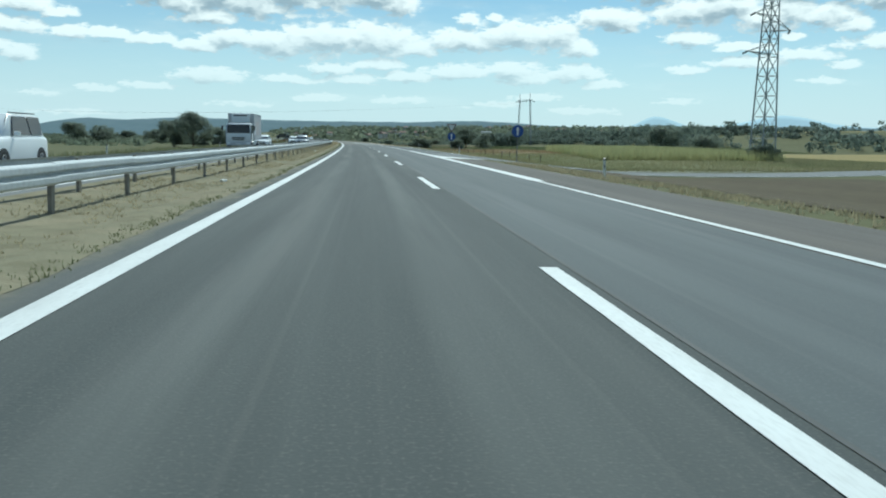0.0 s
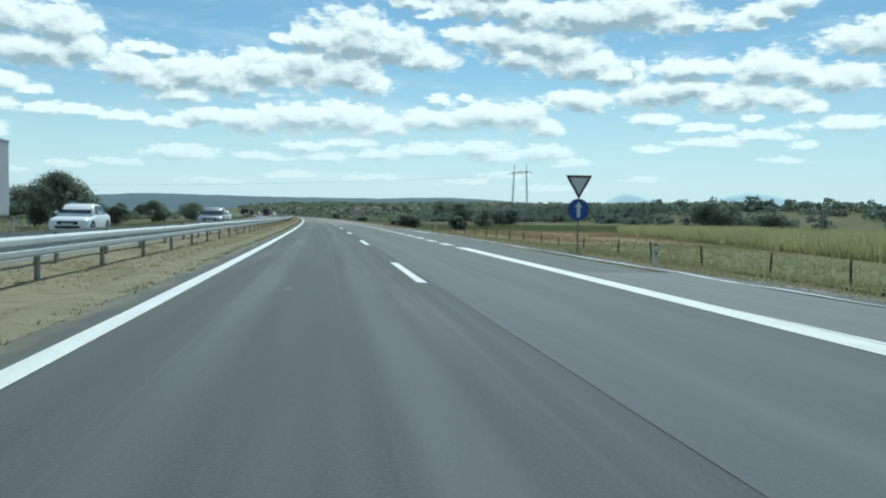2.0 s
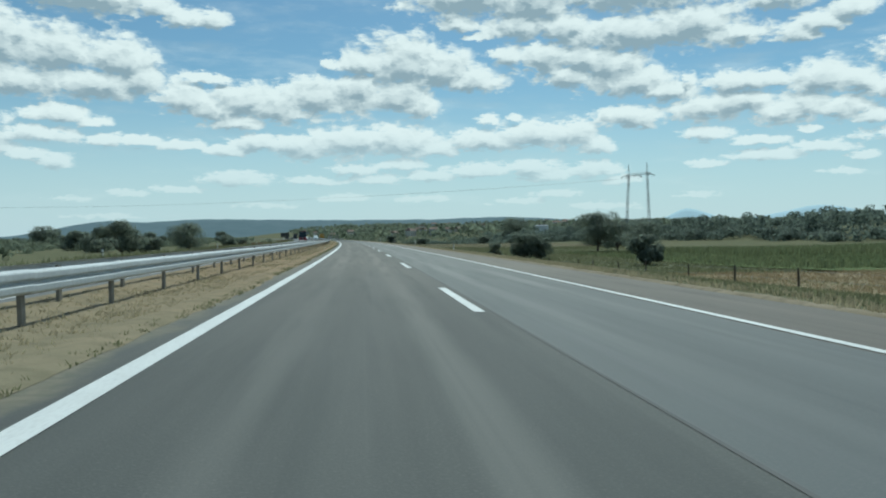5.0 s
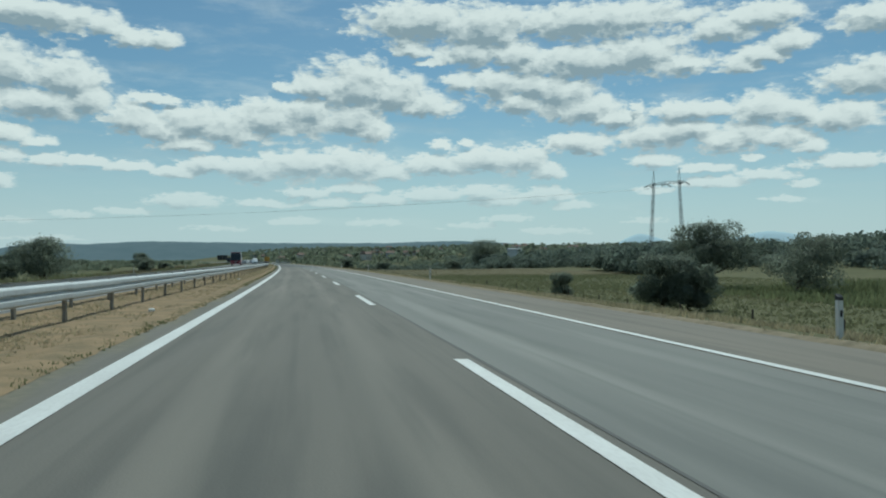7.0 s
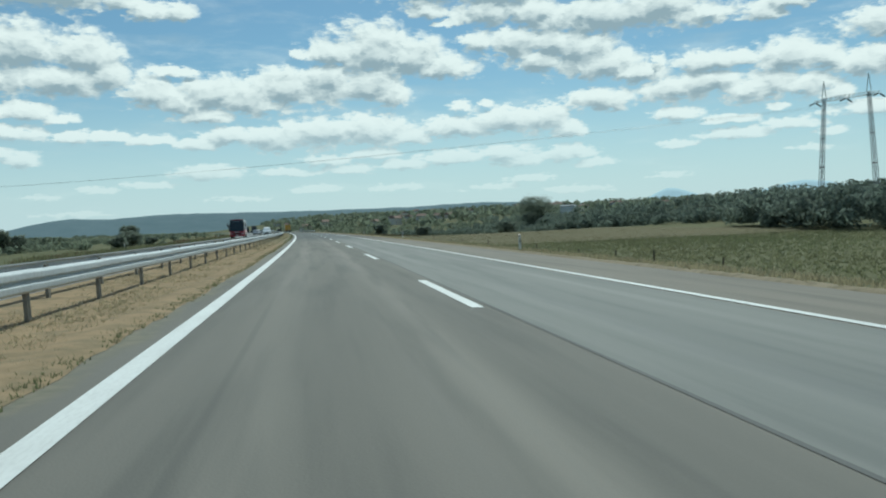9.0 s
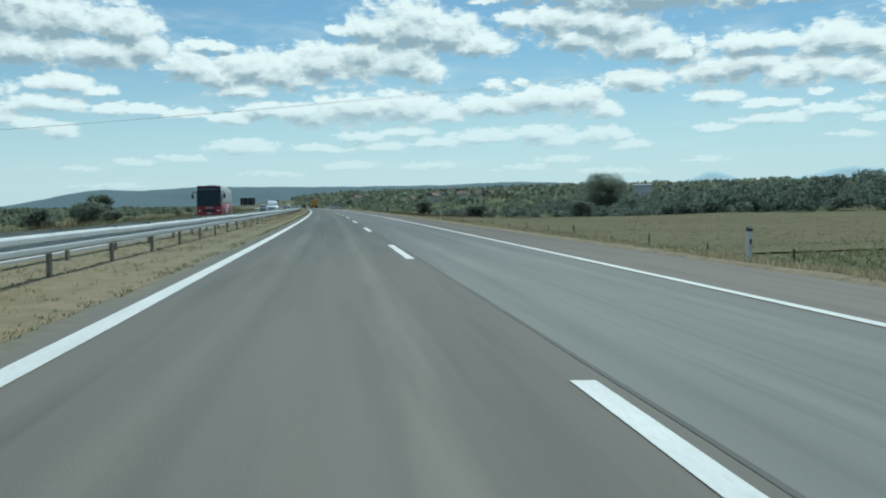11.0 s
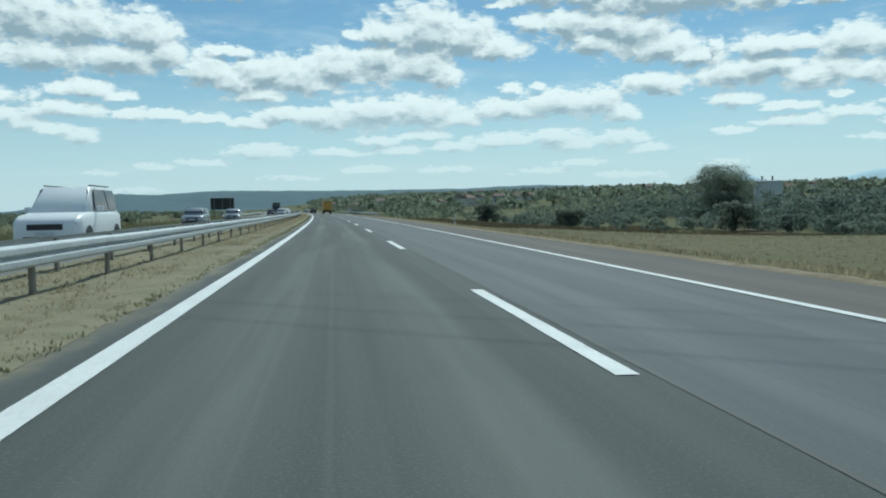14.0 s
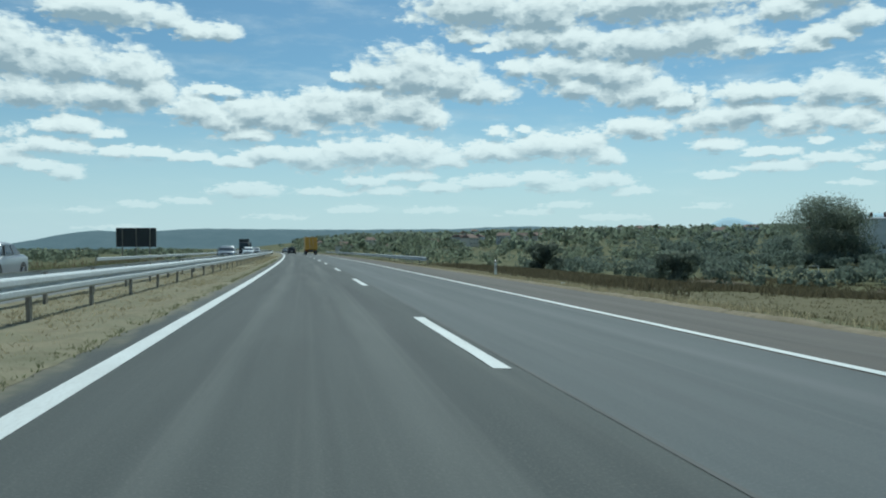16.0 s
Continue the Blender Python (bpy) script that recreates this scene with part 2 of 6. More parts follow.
# ---- materials ----
def material(name, colour, rough=0.8, metal=0.0, other=None, scale=4.0, mix=0.5, bump=0.0, bump_scale=60.0, uv=False,
             stretch=(1, 1, 1), detail=5.0, fleck=None, fleck_scale=200.0, fleck_amount=0.3, per_piece=0.0, transmit=0.0, through_light=0.0, spec=0.5, sunlit_along=None):
    """Two-scale procedural surface: a broad mix of two colours, a fine fleck, and a bump."""
    m = bpy.data.materials.new(name)
    m.use_nodes = True
    t = m.node_tree
    b = t.nodes["Principled BSDF"]
    b.inputs["Roughness"].default_value, b.inputs["Metallic"].default_value = rough, metal
    b.inputs["Transmission Weight"].default_value = transmit
    b.inputs["Specular IOR Level"].default_value = spec
    tc = t.nodes.new("ShaderNodeTexCoord")
    mp = t.nodes.new("ShaderNodeMapping")
    mp.inputs["Scale"].default_value = stretch
    t.links.new(tc.outputs["UV" if uv else "Object"], mp.inputs[0])

    def noise_at(sc, de):
        n = t.nodes.new("ShaderNodeTexNoise")
        n.inputs["Scale"].default_value, n.inputs["Detail"].default_value = sc, de
        t.links.new(mp.outputs[0], n.inputs["Vector"])
        return n.outputs[0]

    def blend(f, a, c, kind="MIX"):
        x = t.nodes.new("ShaderNodeMix")
        x.data_type, x.blend_type = "RGBA", kind
        for v, k in ((f, 0), (a, 6), (c, 7)):
            if isinstance(v, (tuple, float)):
                x.inputs[k].default_value = v
            else:
                t.links.new(v, x.inputs[k])
        return x.outputs[2]

    def ramp(v, lo, hi):
        r = t.nodes.new("ShaderNodeMapRange")
        t.links.new(v, r.inputs[0])
        r.inputs[1].default_value, r.inputs[2].default_value = lo, hi
        return r.outputs[0]

    col = (*colour, 1)
    if other:
        col = blend(ramp(noise_at(scale, detail), 0.5 - mix * 0.35, 0.5 + mix * 0.35), col, (*other, 1))
    if sunlit_along:       # tanner soil between two places along the road, sunshine put into its colour
        lo, hi, c1, c2 = sunlit_along
        sp = t.nodes.new("ShaderNodeSeparateXYZ")
        t.links.new(tc.outputs["Object"], sp.inputs[0])
        k = t.nodes.new("ShaderNodeMath")
        k.operation = "MULTIPLY"
        t.links.new(ramp(sp.outputs[1], lo - 15, lo + 15), k.inputs[0])
        t.links.new(ramp(sp.outputs[1], hi + 15, hi - 15), k.inputs[1])
        earth = blend(ramp(noise_at(scale * 1.7, detail), 0.35, 0.65), (*c1, 1), (*c2, 1))
        col = blend(k.outputs[0], col, earth)
    if fleck:
        f = t.nodes.new("ShaderNodeMath")
        f.operation = "MULTIPLY"
        t.links.new(ramp(noise_at(fleck_scale, 3.0), 0.45, 0.7), f.inputs[0])
        f.inputs[1].default_value = fleck_amount
        col = blend(f.outputs[0], col, (*fleck, 1))
    if per_piece:
        g = t.nodes.new("ShaderNodeNewGeometry")
        hs = t.nodes.new("ShaderNodeHueSaturation")
        t.links.new(ramp(g.outputs["Random Per Island"], 0.0, 1.0), hs.inputs["Value"])
        r = hs.inputs["Value"].links[0].from_node
        r.inputs[3].default_value, r.inputs[4].default_value = 1 - per_piece, 1 + per_piece
        if isinstance(col, tuple):
            hs.inputs["Color"].default_value = col
        else:
            t.links.new(col, hs.inputs["Color"])
        col = hs.outputs[0]
    if isinstance(col, tuple):
        b.inputs["Base Color"].default_value = col
    else:
        t.links.new(col, b.inputs["Base Color"])
    if through_light:
        tr = t.nodes.new("ShaderNodeBsdfTranslucent")
        mx = t.nodes.new("ShaderNodeMixShader")
        mx.inputs[0].default_value = through_light
        if isinstance(col, tuple):
            tr.inputs[0].default_value = col
        else:
            t.links.new(col, tr.inputs[0])
        t.links.new(b.outputs[0], mx.inputs[1])
        t.links.new(tr.outputs[0], mx.inputs[2])
        t.links.new(mx.outputs[0], t.nodes["Material Output"].inputs[0])
    if bump:
        bp = t.nodes.new("ShaderNodeBump")
        bp.inputs["Strength"].default_value, bp.inputs["Distance"].default_value = bump, 0.02
        t.links.new(noise_at(bump_scale, 4.0), bp.inputs["Height"])
        t.links.new(bp.outputs[0], b.inputs["Normal"])
    return m


def asphalt(name, dark, light, track, middle, rough, fleck, sunlit=None, dust=None):
    """Worn asphalt: long streaks, blotches, lighter wheel tracks at 0.8 m either side of the lane's middle, fine chippings."""
    m = bpy.data.materials.new(name)
    m.use_nodes = True
    t = m.node_tree
    b = t.nodes["Principled BSDF"]
    b.inputs["Roughness"].default_value = rough
    b.inputs["Specular IOR Level"].default_value = 0.35
    tc = t.nodes.new("ShaderNodeTexCoord")

    def noise_at(stretch, scale, detail):
        mp = t.nodes.new("ShaderNodeMapping")
        mp.inputs["Scale"].default_value = stretch
        t.links.new(tc.outputs["UV"], mp.inputs[0])
        n = t.nodes.new("ShaderNodeTexNoise")
        n.inputs["Scale"].default_value, n.inputs["Detail"].default_value = scale, detail
        t.links.new(mp.outputs[0], n.inputs["Vector"])
        return n.outputs[0]

    def ramp(v, lo, hi, a=0.0, c=1.0):
        r = t.nodes.new("ShaderNodeMapRange")
        r.interpolation_type = "SMOOTHSTEP"
        t.links.new(v, r.inputs[0])
        for k, q in enumerate((lo, hi, a, c)):
            r.inputs[k + 1].default_value = q
        return r.outputs[0]

    def calc(op, a, c):
        n = t.nodes.new("ShaderNodeMath")
        n.operation = op
        for k, v in enumerate((a, c)):
            if isinstance(v, float):
                n.inputs[k].default_value = v
            else:
                t.links.new(v, n.inputs[k])
        return n.outputs[0]

    def blend(f, a, c):
        x = t.nodes.new("ShaderNodeMix")
        x.data_type = "RGBA"
        t.links.new(f, x.inputs[0])
        for v, k in ((a, 6), (c, 7)):
            if isinstance(v, tuple):
                x.inputs[k].default_value = (*v, 1)
            else:
                t.links.new(v, x.inputs[k])
        return x.outputs[2]

    sep = t.nodes.new("ShaderNodeSeparateXYZ")
    t.links.new(tc.outputs["UV"], sep.inputs[0])
    off = calc("ABSOLUTE", calc("SUBTRACT", calc("ABSOLUTE", calc("SUBTRACT", sep.outputs[0], middle), 0.0), 0.8), 0.0)
    wobble = calc("ADD", off, calc("MULTIPLY", calc("SUBTRACT", noise_at((0.5, 0.06, 1), 1.0, 3.0), 0.5), 0.5))
    lane = calc("MULTIPLY", ramp(wobble, 0.06, 0.34, 1.0, 0.0), ramp(noise_at((0.4, 0.05, 1), 1.0, 4.0), 0.35, 0.65, 0.25, 0.9))
    col = blend(ramp(noise_at((1.3, 0.03, 1), 1.0, 4.0), 0.3, 0.7), dark, light)
    col = blend(calc("MULTIPLY", ramp(noise_at((0.6, 0.07, 1), 1.0, 5.0), 0.5, 0.8), 0.4), col, dark)
    col = blend(lane, col, track)
    col = blend(calc("MULTIPLY", ramp(noise_at((1, 1, 1), 42.0, 2.0), 0.5, 0.75), 0.3), col, fleck)
    if sunlit:               # a paler stretch of the lane: sunshine between cloud shadows put into the colour
        k = calc("MULTIPLY", ramp(sep.outputs[1], 140.0, 190.0), ramp(sep.outputs[1], 345.0, 385.0, 1.0, 0.0))
        # random mix of the two sunlit colours
        worn = blend(ramp(noise_at((1.1, 0.05, 1), 1.0, 5.0), 0.3, 0.7), sunlit[0], sunlit[1])
        col = blend(calc("MULTIPLY", k, 0.75), col, worn)
        patch = calc("MULTIPLY", ramp(noise_at((1.0, 0.08, 1), 0.9, 6.0), 0.60, 0.72), 0.3)
        col = blend(patch, col, dark)
        col = blend(calc("MULTIPLY", calc("MULTIPLY", lane, k), 0.55), col, tuple(1.22 * q for q in sunlit[1]))
    mottle = calc("MULTIPLY", ramp(noise_at((1.6, 0.09, 1), 1.6, 7.0), 0.45, 0.72), 0.30)
    col = blend(mottle, col, tuple(0.72 * q for q in dark))
    dusty = calc("MULTIPLY", ramp(noise_at((1.2, 0.05, 1), 0.9, 7.0), 0.55, 0.72), 0.28)
    col = blend(dusty, col, fleck)
    thread = calc("MULTIPLY", ramp(noise_at((7.0, 0.018, 1), 1.0, 3.0), 0.55, 0.75), 0.16)      # long thin scuffs
    col = blend(thread, col, fleck)
    tar = calc("MULTIPLY", ramp(noise_at((4.0, 0.03, 1), 1.0, 3.0), 0.60, 0.76), 0.22)
    col = blend(tar, col, tuple(0.7 * q for q in dark))
    if dust:                # blown soil on the outermost asphalt
        reach = calc("ADD", sep.outputs[0], calc("MULTIPLY", calc("SUBTRACT", noise_at((2.2, 0.5, 1), 1.0, 6.0), 0.5), 0.9))
        soil = blend(ramp(noise_at((1, 1, 1), 6.0, 4.0), 0.35, 0.65), dust[0], dust[1])
        col = blend(calc("MULTIPLY", ramp(reach, -2.08, -2.42), 0.85), col, soil)
    t.links.new(col, b.inputs["Base Color"])
    bp = t.nodes.new("ShaderNodeBump")
    bp.inputs["Strength"].default_value, bp.inputs["Distance"].default_value = 0.25, 0.012
    t.links.new(noise_at((1, 1, 1), 55.0, 3.0), bp.inputs["Height"])
    t.links.new(bp.outputs[0], b.inputs["Normal"])
    return m


ASPHALT_L = asphalt("asphalt_fast_lane", (0.062, 0.070, 0.068), (0.086, 0.094, 0.090), (0.128, 0.136, 0.128), 0.0, 0.85, (0.19, 0.185, 0.17), ((0.165, 0.155, 0.132), (0.205, 0.19, 0.162)), ((0.21, 0.185, 0.13), (0.15, 0.145, 0.10)))
ASPHALT_R = asphalt("asphalt_slow_lane", (0.082, 0.094, 0.096), (0.100, 0.113, 0.114), (0.115, 0.127, 0.128), 3.75, 0.8, (0.19, 0.19, 0.19), ((0.195, 0.198, 0.18), (0.235, 0.235, 0.212)))
SHOULDER = asphalt("shoulder_asphalt", (0.105, 0.097, 0.086), (0.135, 0.121, 0.105), (0.13, 0.12, 0.108), 30.0, 0.9, (0.24, 0.22, 0.19), ((0.22, 0.20, 0.165), (0.265, 0.238, 0.195)))
ASPHALT_O = asphalt("asphalt_far_carriageway", (0.15, 0.158, 0.157), (0.18, 0.188, 0.186), (0.20, 0.207, 0.205), -7.8, 0.85, (0.26, 0.26, 0.26))
GRAVEL = material("dusty_gravel", (0.34, 0.29, 0.21), 0.95, other=(0.23, 0.19, 0.125), scale=0.9, mix=0.9, bump=0.8, bump_scale=22, uv=True,
                  fleck=(0.14, 0.125, 0.08), fleck_scale=3.0, fleck_amount=0.6, detail=8.0, spec=0.1)
SEAL = material("dark_joint_sealant", (0.074, 0.077, 0.074), 0.8, other=(0.10, 0.102, 0.097), scale=2.0, uv=True, stretch=(1, 0.2, 1))
PAINT = material("road_paint", (0.74, 0.76, 0.74), 0.65, other=(0.60, 0.61, 0.59), scale=1.4, mix=0.8, uv=True, stretch=(3, 0.6, 1),
                 fleck=(0.35, 0.35, 0.33), fleck_scale=14, fleck_amount=0.22)
DRY = material("dry_grass_ground", (0.30, 0.262, 0.18), 0.95, other=(0.205, 0.20, 0.135), scale=0.9, mix=0.75, bump=0.8, bump_scale=14,
               fleck=(0.175, 0.155, 0.10), fleck_scale=2.6, fleck_amount=0.6, detail=8.0, spec=0.08,
               sunlit_along=(165, 350, (0.36, 0.265, 0.165), (0.27, 0.205, 0.125)))
MEADOW = material("meadow_ground", (0.115, 0.125, 0.066), 0.95, other=(0.165, 0.155, 0.085), scale=0.03, mix=0.9, bump=0.6, bump_scale=3,
                  fleck=(0.085, 0.092, 0.048), fleck_scale=0.5, fleck_amount=0.6, spec=0.08)
SOIL = material("dark_soil", (0.085, 0.07, 0.05), 0.95, other=(0.125, 0.105, 0.07), scale=0.25, mix=0.9, bump=0.9, bump_scale=4,
                fleck=(0.15, 0.13, 0.08), fleck_scale=3, fleck_amount=0.5, stretch=(1, 0.3, 1), spec=0.08)
STUBBLE = material("stubble_field", (0.34, 0.275, 0.13), 0.95, other=(0.26, 0.22, 0.10), scale=0.08, mix=0.9, bump=0.7, bump_scale=5,
                   fleck=(0.19, 0.16, 0.08), fleck_scale=2.2, fleck_amount=0.5, spec=0.08)
BROWNFIELD = material("brown_grass_field", (0.31, 0.245, 0.155), 0.95, other=(0.24, 0.195, 0.12), scale=0.07, mix=0.9, bump=0.7, bump_scale=4,
                      fleck=(0.27, 0.22, 0.12), fleck_scale=1.5, fleck_amount=0.5, spec=0.08)
TANFIELD = material("tan_grass_field", (0.175, 0.152, 0.09), 0.95, other=(0.12, 0.116, 0.066), scale=0.05, mix=0.9, bump=0.7, bump_scale=4,
                    fleck=(0.22, 0.19, 0.118), fleck_scale=1.2, fleck_amount=0.45, spec=0.08)
GREENFIELD = material("green_crop_field", (0.105, 0.145, 0.055), 0.95, other=(0.145, 0.175, 0.07), scale=0.08, mix=0.9, bump=0.7, bump_scale=3,
                      fleck=(0.05, 0.075, 0.025), fleck_scale=1.0, fleck_amount=0.5, spec=0.08)
BLADE_DRY = material("dry_grass_blades", (0.43, 0.37, 0.25), 0.9, other=(0.34, 0.305, 0.19), scale=0.3, mix=0.9, per_piece=0.25, through_light=0.5, spec=0.08)
BLADE_GREEN = material("green_grass_blades", (0.165, 0.19, 0.10), 0.9, other=(0.225, 0.215, 0.125), scale=0.04, mix=0.9, per_piece=0.22, through_light=0.5, spec=0.08)
BLADE_FRESH = material("fresh_grass_blades", (0.225, 0.24, 0.125), 0.9, other=(0.31, 0.275, 0.165), scale=0.08, mix=0.9, per_piece=0.2, through_light=0.55, spec=0.08)
FRESH = material("fresh_meadow_ground", (0.165, 0.18, 0.09), 0.95, other=(0.24, 0.215, 0.12), scale=0.08, mix=0.9, bump=0.6, bump_scale=3,
                 fleck=(0.15, 0.17, 0.08), fleck_scale=0.8, fleck_amount=0.5, spec=0.08)
CORN = material("corn_leaves", (0.31, 0.345, 0.165), 0.7, other=(0.44, 0.41, 0.22), scale=0.12, mix=0.9, per_piece=0.25, through_light=0.5, spec=0.1)
CROP_LOW = material("low_crop_leaves", (0.165, 0.20, 0.10), 0.8, other=(0.21, 0.225, 0.12), scale=0.06, mix=0.9, per_piece=0.25, through_light=0.45, spec=0.08)
BLADE_TAN = material("tan_grass_blades", (0.19, 0.165, 0.095), 0.9, other=(0.125, 0.122, 0.068), scale=0.05, mix=0.9, per_piece=0.22, through_light=0.5, spec=0.08)
WEED = material("dark_weeds", (0.125, 0.11, 0.068), 0.95, other=(0.17, 0.145, 0.09), scale=0.1, mix=0.9, per_piece=0.3, through_light=0.4, spec=0.08)
BLADE_BROWN = material("brown_grass_blades", (0.34, 0.255, 0.155), 0.9, other=(0.25, 0.205, 0.12), scale=0.12, mix=0.9, per_piece=0.25, through_light=0.5, spec=0.08)
WEED_RED = material("reddish_weeds", (0.21, 0.145, 0.10), 0.95, other=(0.17, 0.15, 0.085), scale=0.1, mix=0.9, per_piece=0.3, through_light=0.4, spec=0.08)
LEAF_A = material("dark_leaves", (0.19, 0.225, 0.180), 0.6, other=(0.22, 0.255, 0.195), scale=0.4, mix=0.8, per_piece=0.14, through_light=0.65, spec=0.08)
LEAF_B = material("green_leaves", (0.175, 0.215, 0.165), 0.6, other=(0.225, 0.255, 0.175), scale=0.03, mix=0.8, per_piece=0.14, through_light=0.65, spec=0.08)
# far woods: haze of distance put into the leaf colour as a grey-blue cast
LEAF_HAZED = material("hazed_wood_leaves", (0.155, 0.197, 0.168), 0.7, other=(0.19, 0.228, 0.182), scale=0.02, mix=0.9, per_piece=0.12, through_light=0.6, spec=0.08)
BARK = material("bark", (0.11, 0.085, 0.06), 0.9, other=(0.06, 0.05, 0.04), scale=6, bump=0.6, bump_scale=20, stretch=(1, 1, 0.25))
FOREST = material("hazed_forest_ridge", (0.108, 0.152, 0.167), 1.0, other=(0.145, 0.19, 0.205), scale=0.012, mix=0.9, bump=0.5, bump_scale=0.05,
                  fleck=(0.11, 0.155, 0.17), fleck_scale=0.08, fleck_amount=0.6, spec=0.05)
MOUNTAIN = material("hazed_mountain", (0.24, 0.32, 0.355), 1.0, other=(0.27, 0.345, 0.38), scale=0.004, mix=0.9, spec=0.08)
for m_, haze_glow in ((MOUNTAIN, (0.25, 0.335, 0.37, 1)), (FOREST, (0.019, 0.031, 0.037, 1))):      # haze over the backdrop, put in as bluish colour and emission
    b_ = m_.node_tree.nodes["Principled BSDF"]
    b_.inputs["Emission Color"].default_value, b_.inputs["Emission Strength"].default_value = haze_glow, 1.0
ZINC = material("galvanised_steel", (0.58, 0.61, 0.62), 0.65, 0.08, other=(0.48, 0.51, 0.52), scale=1.5, mix=0.8, bump=0.1, bump_scale=30,
                fleck=(0.38, 0.39, 0.39), fleck_scale=12, fleck_amount=0.4, spec=0.35)
POSTSTEEL = material("weathered_post_steel", (0.26, 0.245, 0.21), 0.7, 0.2, other=(0.16, 0.15, 0.13), scale=7, mix=0.9, bump=0.2, bump_scale=40)
PYLON = material("pylon_steel", (0.40, 0.43, 0.44), 0.6, 0.5, other=(0.24, 0.26, 0.27), scale=0.6, mix=0.8)
PYLON_RED = material("pylon_dark_band", (0.16, 0.13, 0.13), 0.6, 0.3, other=(0.12, 0.10, 0.10), scale=1.0)
GLASS_INS = material("insulator_glass", (0.07, 0.085, 0.085), 0.65, spec=0.2)
WIRE = material("cable_aluminium", (0.25, 0.26, 0.27), 0.5, 0.7)
WOODPOST = material("grey_fence_wood", (0.10, 0.085, 0.065), 0.9, other=(0.06, 0.05, 0.04), scale=9, bump=0.4, bump_scale=30)
SIGN_BLUE = material("sign_blue", (0.015, 0.06, 0.26), 0.45, other=(0.02, 0.075, 0.30), scale=3.0)
SIGN_WHITE = material("sign_white", (0.66, 0.68, 0.68), 0.45, other=(0.58, 0.60, 0.60), scale=3.0)
SIGN_RED = material("sign_red_border", (0.11, 0.04, 0.042), 0.5, other=(0.085, 0.038, 0.04), scale=4.0)
SIGN_BACK = material("sign_post_grey", (0.22, 0.225, 0.22), 0.6, 0.5, other=(0.15, 0.15, 0.15), scale=5.0)
PLASTIC_W = material("white_plastic", (0.72, 0.73, 0.70), 0.55, other=(0.60, 0.60, 0.56), scale=6.0, mix=0.8)
PLASTIC_K = material("black_plastic", (0.02, 0.02, 0.022), 0.5, other=(0.035, 0.035, 0.036), scale=8.0)
CAR_WHITE = material("white_car_paint", (0.84, 0.86, 0.86), 0.3, other=(0.80, 0.82, 0.82), scale=0.8)
CAR_SILVER = material("silver_car_paint", (0.36, 0.38, 0.40), 0.28, 0.6, other=(0.32, 0.34, 0.36), scale=0.8)
CAR_DARK = material("dark_car_paint", (0.025, 0.028, 0.033), 0.25, other=(0.035, 0.037, 0.042), scale=0.8)
GLASS_DARK = material("dark_vehicle_glass", (0.02, 0.026, 0.03), 0.08, other=(0.028, 0.034, 0.038), scale=1.5)
RUBBER = material("tyre_rubber", (0.018, 0.018, 0.018), 0.85, other=(0.03, 0.03, 0.028), scale=8)
ALLOY = material("wheel_alloy", (0.45, 0.46, 0.47), 0.35, 0.8, other=(0.35, 0.36, 0.37), scale=6)
LAMP_ON = material("headlamp_glass", (0.80, 0.82, 0.84), 0.12)
TAIL = material("tail_lamp_red", (0.30, 0.012, 0.01), 0.25)
TRUCK_WHITE = material("white_truck_panel", (0.66, 0.69, 0.71), 0.4, other=(0.58, 0.61, 0.63), scale=0.7, mix=0.8)
TRUCK_GREY = material("pale_grey_box_side", (0.50, 0.51, 0.53), 0.5, other=(0.42, 0.43, 0.45), scale=0.5, mix=0.8)
TRUCK_PINK = material("faded_side_print", (0.50, 0.42, 0.41), 0.5, other=(0.48, 0.47, 0.48), scale=0.8, mix=0.9)
BUS_RED = material("bus_red_paint", (0.36, 0.025, 0.04), 0.3, other=(0.30, 0.02, 0.035), scale=0.6)
BUS_PALE = material("bus_pale_side", (0.46, 0.48, 0.48), 0.4, other=(0.40, 0.42, 0.42), scale=0.5, mix=0.8)
YELLOW = material("yellow_truck_body", (0.62, 0.34, 0.05), 0.5, other=(0.52, 0.28, 0.04), scale=0.8, mix=0.8)
BOARD_BACK = material("board_back_dark", (0.035, 0.042, 0.045), 0.7, other=(0.05, 0.056, 0.06), scale=1.2, mix=0.9)
PLASTER = material("pale_house_plaster", (0.62, 0.60, 0.55), 0.9, other=(0.52, 0.50, 0.46), scale=0.6, mix=0.8)
PLASTER_G = material("grey_house_plaster", (0.40, 0.43, 0.47), 0.9, other=(0.34, 0.36, 0.40), scale=0.6, mix=0.8)
PLASTER_B = material("pale_blue_house_plaster", (0.66, 0.70, 0.72), 0.9, other=(0.56, 0.60, 0.63), scale=0.6, mix=0.8)
ROOF_RED = material("red_roof_tiles", (0.23, 0.16, 0.13), 0.9, other=(0.19, 0.13, 0.10), scale=1.5, mix=0.9, bump=0.5, bump_scale=10)
CHIMNEY = material("chimney_brick", (0.16, 0.10, 0.08), 0.9, other=(0.11, 0.075, 0.06), scale=4)
PANE = material("house_window_glass", (0.03, 0.035, 0.04), 0.12)
LITTER = material("pale_litter", (0.75, 0.75, 0.72), 0.6)


